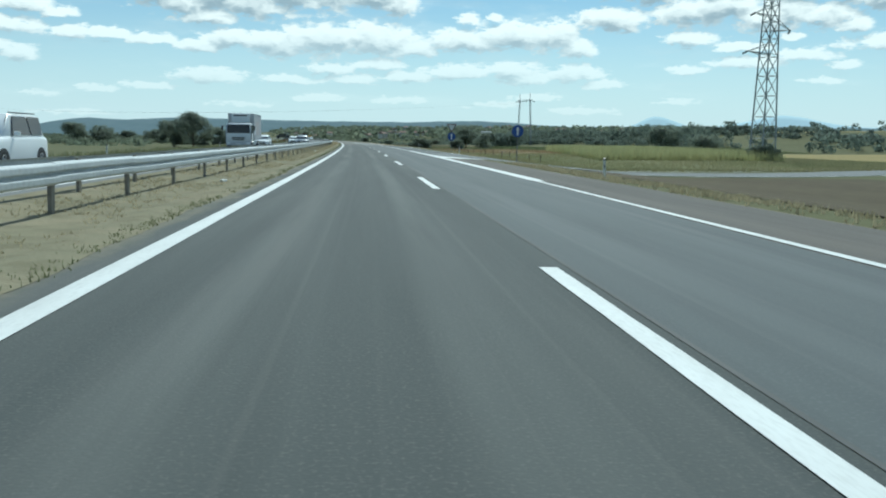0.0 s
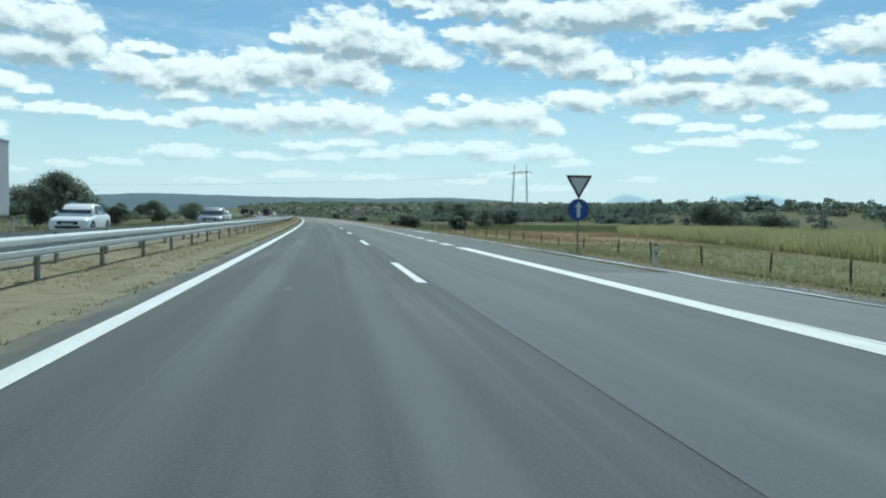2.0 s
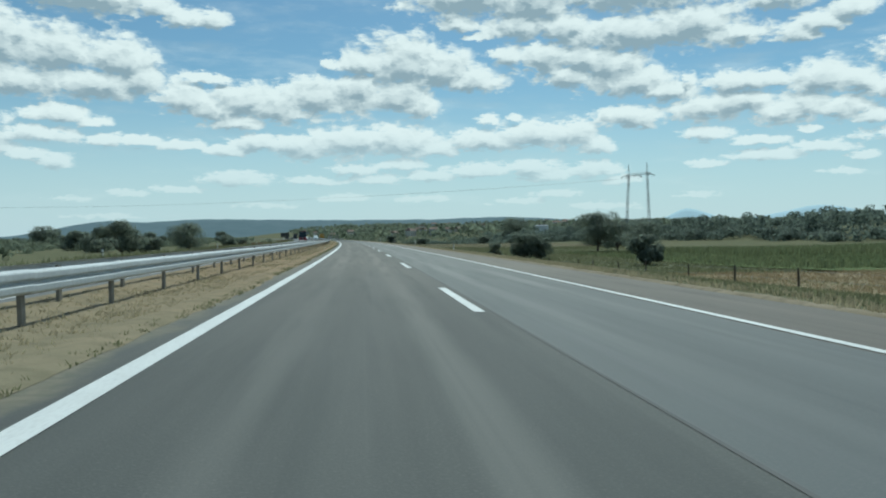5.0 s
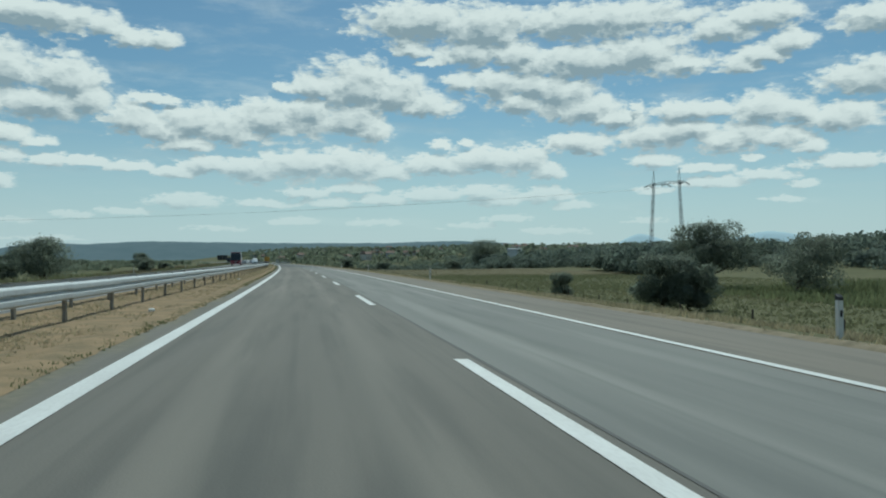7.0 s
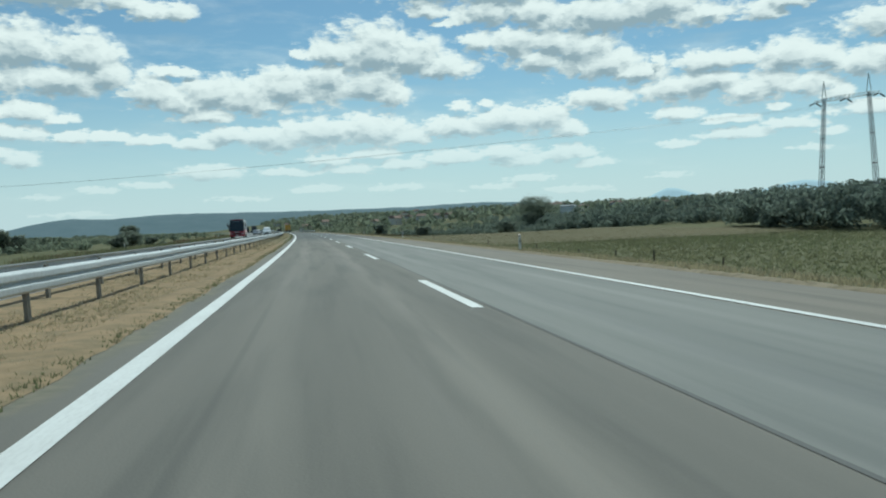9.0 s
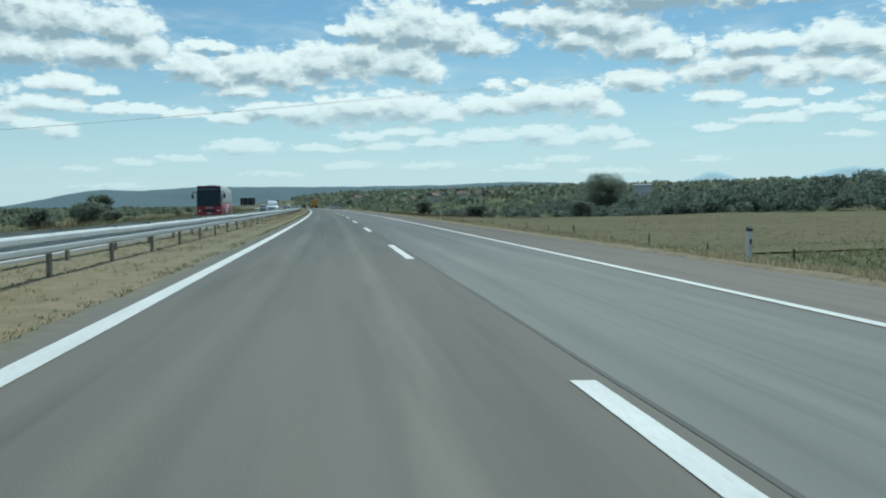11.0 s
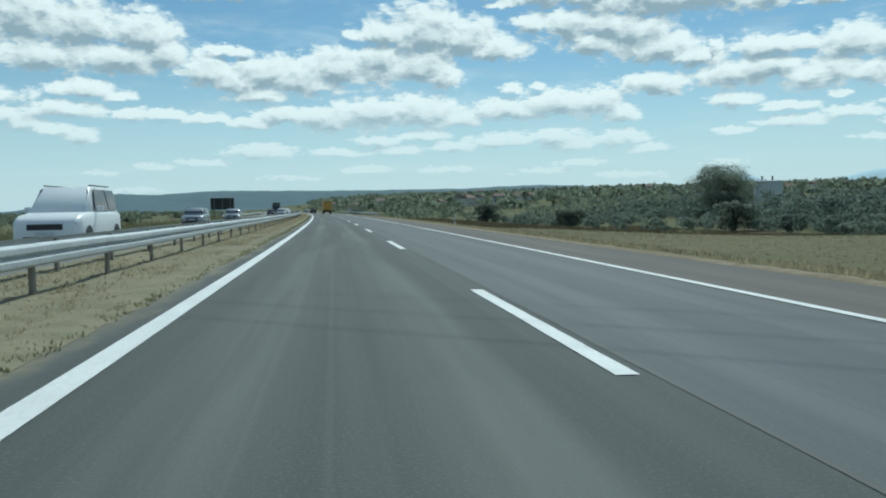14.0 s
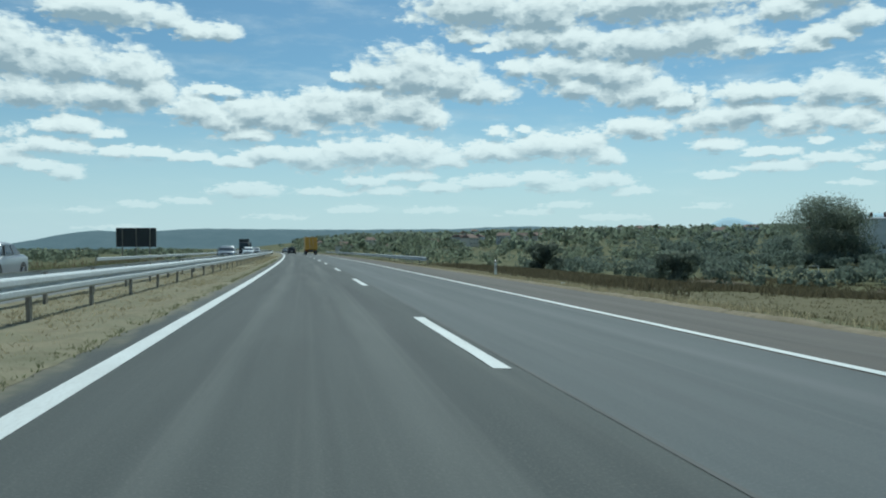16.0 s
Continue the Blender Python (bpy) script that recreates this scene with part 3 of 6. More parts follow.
# ---- mesh helpers ----
def mesh_ob(name, verts, faces, mat, uvs=None, smooth=False):
    me = bpy.data.meshes.new(name)
    me.from_pydata([tuple(v) for v in verts], [], [tuple(f) for f in faces])
    if uvs is not None:
        layer = me.uv_layers.new(name="UVMap")
        idx = np.zeros(len(me.loops), dtype=np.int32)
        me.loops.foreach_get("vertex_index", idx)
        layer.data.foreach_set("uv", np.asarray(uvs, dtype=np.float32)[idx].ravel())
    if smooth:
        me.polygons.foreach_set("use_smooth", [True] * len(me.polygons))
    me.materials.append(mat)
    return new(name, me)


def soup(name, corners, per, mat):
    """One mesh out of loose triangles or quads: corners is an array (n, per, 3)."""
    n = len(corners)
    me = bpy.data.meshes.new(name)
    me.vertices.add(n * per)
    me.vertices.foreach_set("co", np.asarray(corners, dtype=np.float32).ravel())
    me.loops.add(n * per)
    me.loops.foreach_set("vertex_index", np.arange(n * per, dtype=np.int32))
    me.polygons.add(n)
    me.polygons.foreach_set("loop_start", np.arange(0, n * per, per, dtype=np.int32))
    me.update(calc_edges=True)
    me.materials.append(mat)
    return new(name, me)


def part(name, bm, mat, parent, label="", smooth=False):
    me = bpy.data.meshes.new(name)
    bm.to_mesh(me)
    bm.free()
    me.materials.append(mat)
    if smooth:
        me.polygons.foreach_set("use_smooth", [True] * len(me.polygons))
    ob = new(name, me)
    ob.parent = parent
    return tagged(ob, label)


def thing(name, m, label, category, group="", kind=""):
    ob = new(name)
    ob.empty_display_size = 0.2
    ob.matrix_world = m
    return tagged(ob, label, category, group, kind)


def box(sx, sy, sz, x=0, y=0, z=0, bev=0.0, rot=None, taper=None):
    """A box centred at x, y with its foot at z, edges bevelled; taper: scale of the top (x, y)."""
    bm = bmesh.new()
    bmesh.ops.create_cube(bm)
    for v in bm.verts:
        top = v.co.z > 0
        fx, fy = taper if taper and top else (1, 1)
        v.co = Vector((v.co.x * sx * fx, v.co.y * sy * fy, (v.co.z + 0.5) * sz))
    if bev:
        bmesh.ops.bevel(bm, geom=bm.edges[:], offset=bev, segments=2, profile=0.6, affect="EDGES")
    m = Matrix.Translation((x, y, z))
    bmesh.ops.transform(bm, matrix=m @ rot if rot else m, verts=bm.verts)
    return bm


def rod(a, b, r0, r1=None, seg=8):
    a, b = Vector(a), Vector(b)
    bm = bmesh.new()
    bmesh.ops.create_cone(bm, cap_ends=True, segments=seg, radius1=r0, radius2=r0 if r1 is None else r1, depth=(b - a).length)
    bmesh.ops.transform(bm, matrix=Matrix.Translation((a + b) / 2) @ (b - a).to_track_quat("Z", "Y").to_matrix().to_4x4(), verts=bm.verts)
    return bm


def join(*parts):
    out = bmesh.new()
    for b in parts:
        me = bpy.data.meshes.new("tmp")
        b.to_mesh(me)
        b.free()
        out.from_mesh(me)
        bpy.data.meshes.remove(me)
    return out


def prism(pts, axis, lo, hi, bev=0.0):
    """A polygon pushed along an axis: pts are the two other coordinates in order."""
    bm = bmesh.new()

    def at(p, q):
        return {"x": (q, p[0], p[1]), "y": (p[0], q, p[1]), "z": (p[0], p[1], q)}[axis]
    a = [bm.verts.new(at(p, lo)) for p in pts]
    b = [bm.verts.new(at(p, hi)) for p in pts]
    bm.faces.new(a[::-1])
    bm.faces.new(b)
    for i in range(len(pts)):
        j = (i + 1) % len(pts)
        bm.faces.new((a[i], a[j], b[j], b[i]))
    bmesh.ops.recalc_face_normals(bm, faces=bm.faces)
    if bev:
        bmesh.ops.bevel(bm, geom=bm.edges[:], offset=bev, segments=2, profile=0.6, affect="EDGES")
    return bm


def at_road(s, x, z=0.0, turn=0.0):
    return Matrix.Translation(P(s, x, z)) @ Matrix.Rotation(yaw(s) + turn, 4, "Z")


# ---- the ground: one sheet to the horizon ----
def centre_x(y):
    y1 = R * math.sin(S_END / R)
    if y <= y1:
        return -R + math.sqrt(R * R - y * y)
    return -R + R * math.cos(S_END / R) - math.tan(S_END / R) * (y - y1)


def ease(v, lo, hi):
    f = min(max((v - lo) / (hi - lo), 0.0), 1.0)
    return f * f * (3 - 2 * f)


PROFILE = ((-24.0, None), (-18.6, -0.28), (-16.65, -0.16), (-16.2, -0.24), (-10.0, -0.2), (-6.1, -0.02), (-5.5, 0.12), (-5.2, 0.11),
           (-4.4, 0.045), (-3.6, 0.03), (-2.75, 0.03), (-2.4, 0.0), (-2.15, -0.04), (0.0, -0.2), (7.6, -0.42), (8.25, -0.26), (8.6, -0.21), (10.2, -0.34), (17.0, None))


def depth(s):
    return 0.95 + 1.4 * ease(s, 165, 235) - 0.3 * ease(s, 560, 700)


def ground_z(s, x):
    """Height of the ground beside the road."""
    low = -depth(s)
    n = noise.noise(Vector((s * 0.02, x * 0.02, 3.0)))
    if x <= -24.0 or x >= 17.0:
        d = math.hypot(x, s - 250.0)
        z = low + 0.35 * n * ease(abs(x), 17, 60)
        z += (6.0 + 22.0 * ease(x, 0, 300)) * ease(d, 650, 2300) * (0.8 + 0.4 * noise.noise(Vector((x * 0.0016, s * 0.0016, 7.0))))
        if x > 0:
            z += 9.0 * ease(x, 62, 260) * ease(s, 230, 380) * (1 - 0.6 * ease(s, 480, 580)) + 5.0 * ease(x, 160, 500)
            z -= 3.6 * ease(x, 24, 75) * ease(s, 500, 600) * (1 - ease(s, 900, 1100))
        return z
    for (xa, za), (xb, zb) in zip(PROFILE, PROFILE[1:]):
        if xa <= x <= xb:
            za, zb = (low if za is None else za), (low if zb is None else zb)
            f = (x - xa) / (xb - xa)
            return za + (zb - za) * f + (0.04 * noise.noise(Vector((s * 0.35, x * 0.9, 1.0))) if (x > 8.7 or x < -17.5) else 0.0)
    return low


def ground_at(s, x):
    p = P(s, x)
    p.z = ground_z(s, x)
    return p


def spread(lo, hi, near, grow):
    out, v, step = [], lo, near
    while v < hi:
        out.append(v)
        v += step
        step *= grow
    return out + [hi]


xs = sorted([-q for q in spread(24.0, 4300, 5.0, 1.16)] + [p[0] for p in PROFILE] + [-21.5, -3.8, 9.2, 11.8, 13.5, 15.2] + spread(17.0, 4300, 5.0, 1.16))
xs = sorted(set(round(q, 2) for q in xs))
ys = [-q for q in spread(140, 900, 40, 1.5)][::-1] + [-140 + 6 * i for i in range(int(1040 / 6))] + spread(906, 4400, 12, 1.14)
gv, gf = [], []
for y in ys:
    cx, c = centre_x(max(y, -900)), math.cos(min(max(y, 0), 1000) / R)
    for x in xs:
        gv.append((cx + x / c, y, ground_z(y, x)))
nx = len(xs)
for j in range(len(ys) - 1):
    for i in range(nx - 1):
        a = j * nx + i
        gf.append((a, a + 1, a + nx + 1, a + nx))
ground = mesh_ob("ground", gv, gf, MEADOW, smooth=True)
tagged(ground, "meadow and farmland with dry and green grass", "ground", kind="structure")


def field(name, corners, mat, lift, label, rows=14, cols=14):
    """A patch of land laid on the ground between four corners given as (s, x)."""
    (a, b, c, d) = corners
    v, f = [], []
    for j in range(rows + 1):
        q = j / rows
        for i in range(cols + 1):
            r = i / cols
            s = (a[0] * (1 - r) + b[0] * r) * (1 - q) + (d[0] * (1 - r) + c[0] * r) * q
            x = (a[1] * (1 - r) + b[1] * r) * (1 - q) + (d[1] * (1 - r) + c[1] * r) * q
            s += 0.8 * noise.noise(Vector((s * 0.1, x * 0.13, 4)))
            x += 0.5 * noise.noise(Vector((s * 0.13, x * 0.1, 9)))
            p = ground_at(s, x)
            v.append((p.x, p.y, p.z + lift))
    for j in range(rows):
        for i in range(cols):
            k = j * (cols + 1) + i
            f.append((k, k + 1, k + cols + 2, k + cols + 1))
    return tagged(mesh_ob(name, v, f, mat, smooth=True), label, "field", kind="structure")


field("field_fresh", ((62, 13.6), (59, 34), (112, 62), (132, 13.4)), FRESH, 0.07, "bright green and yellow meadow beyond the side road", 22, 18)
field("field_soil", ((-90, 10.4), (-90, 40), (46, 30), (44, 11.2)), SOIL, 0.05, "bare dark soil between the verge and the side road", 30, 12)
field("field_stubble", ((62, 60), (40, 190), (150, 210), (150, 62)), STUBBLE, 0.09, "pale yellow stubble field behind the crops", 10, 14)
field("field_brown", ((118, 16.5), (136, 58), (212, 74), (205, 16.8)), BROWNFIELD, 0.10, "brown dry grass field beside the road", 16, 10)
field("field_green", ((200, 38), (190, 150), (300, 175), (262, 40)), GREENFIELD, 0.12, "flat green crop field before the trees", 14, 14)
field("field_brown_far", ((390, 18), (396, 84), (585, 92), (570, 18)), TANFIELD, 0.10, "dry brown meadow below the embankment", 26, 10)
field("field_pale_hill", ((300, 215), (330, 420), (470, 440), (430, 230)), STUBBLE, 0.25, "pale harvested strip on the rising land", 10, 14)
field("field_grass_hill", ((180, 240), (210, 470), (300, 450), (270, 235)), GREENFIELD, 0.25, "grey-green pasture on the rising land", 10, 14)
field("field_weeds", ((574, 18), (588, 95), (660, 110), (660, 18)), SOIL, 0.08, "dark weedy fallow land below the embankment", 14, 10)

# far ridge and mountains, so far off that they hardly shift
def ridge(name, dist, a0, a1, steps, height, mat, label, seed, thick=500):
    v, f = [], []
    for i in range(steps + 1):
        a = radians(a0 + (a1 - a0) * i / steps)
        h = height(math.degrees(a)) + dist * 0.0011 * noise.noise(Vector((math.degrees(a) * 0.9, seed, 0))) \
            + dist * 0.00035 * noise.noise(Vector((math.degrees(a) * 7.0, seed, 3)))
        for d, z in ((dist - thick, -6.0), (dist - thick * 0.55, h * 0.45), (dist - thick * 0.2, h * 0.86), (dist, h), (dist + 60, h * 0.8)):
            v.append((d * math.sin(a), 200 + d * math.cos(a), z))
    for i in range(steps):
        for k in range(4):
            p = i * 5 + k
            f.append((p, p + 1, p + 6, p + 5))
    return tagged(mesh_ob(name, v, f, mat, smooth=True), label, "hills", kind="structure")


def bell(a, c, w):
    return math.exp(-((a - c) / w) ** 2)


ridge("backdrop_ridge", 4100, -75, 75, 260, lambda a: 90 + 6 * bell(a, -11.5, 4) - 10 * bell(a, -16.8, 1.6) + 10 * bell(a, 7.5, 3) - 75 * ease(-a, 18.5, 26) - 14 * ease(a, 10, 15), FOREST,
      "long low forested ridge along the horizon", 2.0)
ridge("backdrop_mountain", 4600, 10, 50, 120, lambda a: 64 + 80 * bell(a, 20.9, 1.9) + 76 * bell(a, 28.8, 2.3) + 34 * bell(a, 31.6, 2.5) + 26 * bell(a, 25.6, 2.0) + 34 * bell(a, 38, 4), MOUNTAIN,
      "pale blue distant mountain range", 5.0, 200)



# ---- carriageways and markings ----
def strip(name, x0, x1, s0, s1, mat, label, category="road", lift=0.0, step=8.0, kind="structure", edge=0.0, cuts=1):
    v, f, uv = [], [], []
    n = max(1, int(round((s1 - s0) / step)))
    m = cuts + 1
    for i in range(n + 1):
        s = s0 + (s1 - s0) * i / n
        for k in range(m):
            x = x0 + (x1 - x0) * k / cuts
            if edge and k in (0, cuts):
                x += edge * noise.noise(Vector((s * 0.8, x0, k)))
            v.append(P(s, x, road_z(x) + lift))
            uv.append((x, s))
    for i in range(n):
        for k in range(cuts):
            a = i * m + k
            f.append((a, a + 1, a + m + 1, a + m))
    return tagged(mesh_ob(name, v, f, mat, uv), label, category, kind=kind)


strip("road", -2.68, 2.05, -140, 1500, ASPHALT_L, "worn grey-brown asphalt fast lane with wheel tracks", edge=0.03)
strip("road_slow_lane", 2.05, 5.45, -140, 1500, ASPHALT_R, "smoother blue-grey asphalt slow lane")
strip("road_shoulder", 5.25, 8.35, -140, 1500, SHOULDER, "rough grey asphalt shoulder with a crumbled edge", lift=-0.004, step=2.0, edge=0.10)
strip("road_far_carriageway", -16.5, -5.45, -140, 1500, ASPHALT_O, "pale grey asphalt of the opposite carriageway")
strip("verge_gravel", 8.33, 8.8, -140, 56, GRAVEL, "pale dusty gravel edge beside the asphalt", "verge", -0.012, 1.0, edge=0.16)
BERM = ((8.27, -0.01), (8.34, 0.035), (8.46, 0.06), (8.62, 0.055), (8.80, 0.01), (9.05, -0.08))
bv, bf, bu = [], [], []
rows_at = [150 + 0.35 * i for i in range(1286)] + [600 + 3.0 * i for i in range(120)]
for s in rows_at:
    grow = ease(s, 150, 170) * (0.75 + 0.55 * noise.noise(Vector((s * 0.5, 8, 0))) + 0.35 * noise.noise(Vector((s * 2.3, 5, 0))))
    for k, (x, h) in enumerate(BERM):
        x += 0.07 * noise.noise(Vector((s * 1.1, k * 3.0, 1))) + 0.03 * noise.noise(Vector((s * 4.0, k * 5.0, 2)))
        bv.append(P(s, x, road_z(8.35) + h * (grow if 0 < k < 5 else 1.0)))
        bu.append((x, s))
for i in range(len(rows_at) - 1):
    for k in range(5):
        a = i * 6 + k
        bf.append((a, a + 1, a + 7, a + 6))
tagged(mesh_ob("verge_berm", bv, bf, GRAVEL, bu, smooth=True), "low crumbling pale earth berm beside the asphalt", "verge", kind="structure")
strip("road_joint", 2.03, 2.075, -140, 1100, SEAL, "dark sealed joint between the two lanes", "joint", 0.004, 2.0, edge=0.02)
strip("road_widening", 5.55, 9.7, 60, 152, ASPHALT_R, "asphalt widening of the merging lane", lift=0.001, step=2.0, edge=0.08, cuts=4)
strip("road_line_left", -2.0, -1.78, -140, 1500, PAINT, "solid white edge line of the fast lane", "road marking", 0.006, 4.0, edge=0.012)
strip("road_line_right", 5.52, 5.70, -140, 25.6, PAINT, "solid white edge line of the slow lane", "road marking", 0.006, 4.0, edge=0.012)
strip("road_line_merge", 5.46, 5.96, 25.6, 92, PAINT, "broad solid white line before the merging lane", "road marking", 0.006, 3.0, edge=0.015)
strip("road_line_right_far", 5.52, 5.70, 150, 1500, PAINT, "solid white edge line of the slow lane", "road marking", 0.006, 4.0, edge=0.012)
strip("road_line_far_inner", -6.06, -5.88, -140, 1500, PAINT, "solid white inner line of the opposite carriageway", "road marking", 0.006, 4.0)
strip("road_line_far_outer", -13.6, -13.42, -140, 1500, PAINT, "solid white outer line of the opposite carriageway", "road marking", 0.006, 4.0)
for k in range(-3, 45):
    s = 1.33 + 18 * k
    tagged(strip("road_lane_dash", 1.75, 1.93, s, s + 6.0, PAINT, "long white dash of the lane line", "road marking", 0.007, 1.0, edge=0.012), group="lane dashes")
for k in range(-2, 45):
    s = 8.0 + 18 * k
    tagged(strip("road_far_lane_dash", -9.82, -9.66, s, s + 6.0, PAINT, "white dash on the opposite carriageway", "road marking", 0.007, 2.0), group="far lane dashes")
for k in range(12):
    s = 94.4 + 5.0 * k
    tagged(strip("road_merge_block", 5.46, 5.88, s, s + 2.6, PAINT, "short broad white block of the merging lane line", "road marking", 0.007, 0.9, edge=0.012), group="merge lane blocks")


def ribbon(name, pts, width, mat, label, lift, category="road", side=0.0, n=60):
    """A strip along a smooth line through (s, x) points, laid on road or ground, whichever is higher."""
    v, f, uv = [], [], []
    wide = width > 1
    line = []
    for i in range(n + 1):
        q = i / n * (len(pts) - 1)
        k = min(int(q), len(pts) - 2)
        u = q - k
        p0, p1, p2, p3 = (pts[max(k - 1, 0)], pts[k], pts[k + 1], pts[min(k + 2, len(pts) - 1)])
        line.append(Vector([0.5 * (2 * b + (c - a) * u + (2 * a - 5 * b + 4 * c - d) * u * u + (3 * b - a - 3 * c + d) * u ** 3)
                            for a, b, c, d in zip(p0, p1, p2, p3)]))
    for i, c in enumerate(line):
        t = (line[min(i + 1, n)] - line[max(i - 1, 0)]).normalized()
        for e in ((-1, -0.5, 0, 0.5, 1) if wide else (-1, 1)):
            s, x = c.x + t.y * (side + e * width / 2), c.y - t.x * (side + e * width / 2)
            z = max(road_z(x) if x < 9.6 else -9.0, ground_z(s, x) + (0.03 if x > 8.3 else -0.05))
            v.append(P(s, x, z + lift))
            uv.append((e * width / 2, i * 1.5))
    m = 5 if wide else 2
    for i in range(n):
        for k in range(m - 1):
            a = m * i + k
            f.append((a, a + 1, a + m + 1, a + m))
    return tagged(mesh_ob(name, v, f, mat, uv), label, category, kind="structure")


SIDE = [(84, 84), (66, 56), (57, 39), (51.5, 29), (50, 22), (52, 16), (55.8, 12.3), (60.5, 9.9), (68, 8.6), (78, 8.6)]
ribbon("road_side", SIDE, 5.0, ASPHALT_O, "narrow pale asphalt side road joining in a bend", 0.005)
ribbon("road_side_line_near", [(68, 64), (56, 44), (49.5, 31), (47.3, 23), (48.6, 16.8), (51.7, 12.5), (54.2, 9.95), (55.8, 8.7)], 0.16, PAINT,
       "white near edge line of the side road", 0.011, "road marking")
GORE = ((56.5, 5.97), (56.6, 7.1), (56.5, 7.7), (55.65, 8.62), (55.95, 8.8), (57.6, 8.2), (58.7, 7.72), (60.3, 7.25), (62.2, 6.6), (64.5, 6.2), (70.0, 5.97))
tagged(mesh_ob("road_line_wedge", [P(s, x, road_z(x) + 0.010) for s, x in GORE], [tuple(range(len(GORE)))], PAINT, [(x, s) for s, x in GORE]),
       "broad white wedge where the side road meets the lane", "road marking", kind="structure")
ribbon("road_line_taper", [(76, 60), (61, 36), (54.4, 24), (55.4, 17.5), (59.6, 12.7), (62.3, 11.1), (64.6, 9.95), (68.5, 9.15), (77, 8.9), (100, 8.85), (122, 8.6), (140, 7.6), (152, 5.7)], 0.17, PAINT,
       "white outer line of the merging lane tapering in", 0.011, "road marking", n=110)

def tar_patch(s, x, length, width, seed):
    """A flat irregular spot of old bitumen."""
    rr = random.Random(seed)
    pts = []
    for k in range(18):
        a = k * 6.28319 / 18
        q = rr.uniform(0.7, 1.15)
        pts.append((s + length / 2 * q * math.sin(a), x + width / 2 * q * math.cos(a)))
    ob = mesh_ob("road_tar_patch", [P(u, v, road_z(v) + 0.0035) for u, v in pts], [tuple(range(18))], SEAL, [(v, u) for u, v in pts])
    return tagged(ob, "dark irregular spot of bitumen on the asphalt", "road patch", "tar patches", "structure")


for k, (s, x, length, width) in enumerate(((75.5, 0.95, 1.6, 0.22), (76.0, 1.45, 1.1, 0.16), (71.5, -0.4, 0.7, 0.14), (262.5, 0.4, 1.2, 0.2), (438.0, 2.6, 1.5, 0.18), (506.5, 1.2, 1.0, 0.25), (509.0, -0.6, 1.4, 0.16))):
    tar_patch(s, x, length, width, 80 + k)

# ---- guardrails ----
W_BEAM = ((0.0, 0.0), (0.012, 0.004), (0.068, 0.028), (0.078, 0.045), (0.080, 0.105), (0.072, 0.122), (0.016, 0.140), (0.010, 0.155), (0.016, 0.170), (0.072, 0.188), (0.080, 0.205), (0.078, 0.265), (0.068, 0.282), (0.012, 0.306), (0.0, 0.31))


def beam_mesh(step, face):
    """One length of W-shaped rail along y, a little longer than its bay so that it laps the next; face: +1 bulges to the right."""
    v, f = [], []
    m = len(W_BEAM) * 2
    for y in (-0.06, step + 0.06):
        for d, z in W_BEAM:
            v.append((face * d, y, z))
        for d, z in W_BEAM[::-1]:
            v.append((face * (d - 0.006), y, z))
    for j in range(m):
        k = (j + 1) % m
        f.append((j, k, m + k, m + j))
    me = bpy.data.meshes.new("beam")
    me.from_pydata(v, [], f)
    me.materials.append(ZINC)
    return me


def guardrail(s0, s1, x, foot, top, face, label, step=3.567, phase=0.75):
    s0 = phase + step * math.floor((s0 - phase) / step)
    root = thing("guardrail", at_road(s0, x, foot), label, "guardrail", "guardrails")
    inv = root.matrix_world.inverted()
    lengths = beam_mesh(step, face)
    bm = join(box(0.055, 0.12, top - foot + 0.25, 0, 0, -0.3, 0.0), box(0.10, 0.13, 0.16, face * 0.0, 0, top - foot - 0.24, 0.01))
    me = bpy.data.meshes.new("post")
    bm.to_mesh(me)
    bm.free()
    me.materials.append(POSTSTEEL)
    n = int((s1 - s0) / step)
    rr = random.Random(int(s0) + 7)
    for i in range(n + 1):
        s = s0 + step * i
        p = new("post", me)
        p.parent = root
        lean = Matrix.Rotation(rr.uniform(-0.03, 0.03), 4, "X") @ Matrix.Rotation(rr.uniform(-0.03, 0.03), 4, "Y")
        p.matrix_local = inv @ at_road(s, x - face * 0.055, foot + rr.uniform(-0.02, 0.02)) @ lean
        if i < n:
            b = new("beam", lengths)
            b.parent = root
            b.matrix_local = inv @ at_road(s, x + face * 0.004 * (i % 2), top - 0.31 + rr.uniform(-0.008, 0.008))
    return root


guardrail(-24, 620, -4.10, 0.06, 0.765, 1, "galvanised guardrail on steel posts along the dry median")
guardrail(-24, 620, -5.05, 0.12, 0.765, -1, "second galvanised guardrail facing the opposite carriageway")
guardrail(620, 1000, -4.10, 0.06, 0.765, 1, "galvanised guardrail running on towards the horizon", 7.134)
guardrail(620, 1000, -5.05, 0.12, 0.765, -1, "far galvanised guardrail running on towards the horizon", 7.134)
guardrail(574, 720, 8.75, -0.22, 0.50, -1, "galvanised guardrail on the outer verge before the bridge", 4.0)
guardrail(592, 760, -17.3, -0.2, 0.52, 1, "galvanised guardrail on the far outer verge", 4.0)

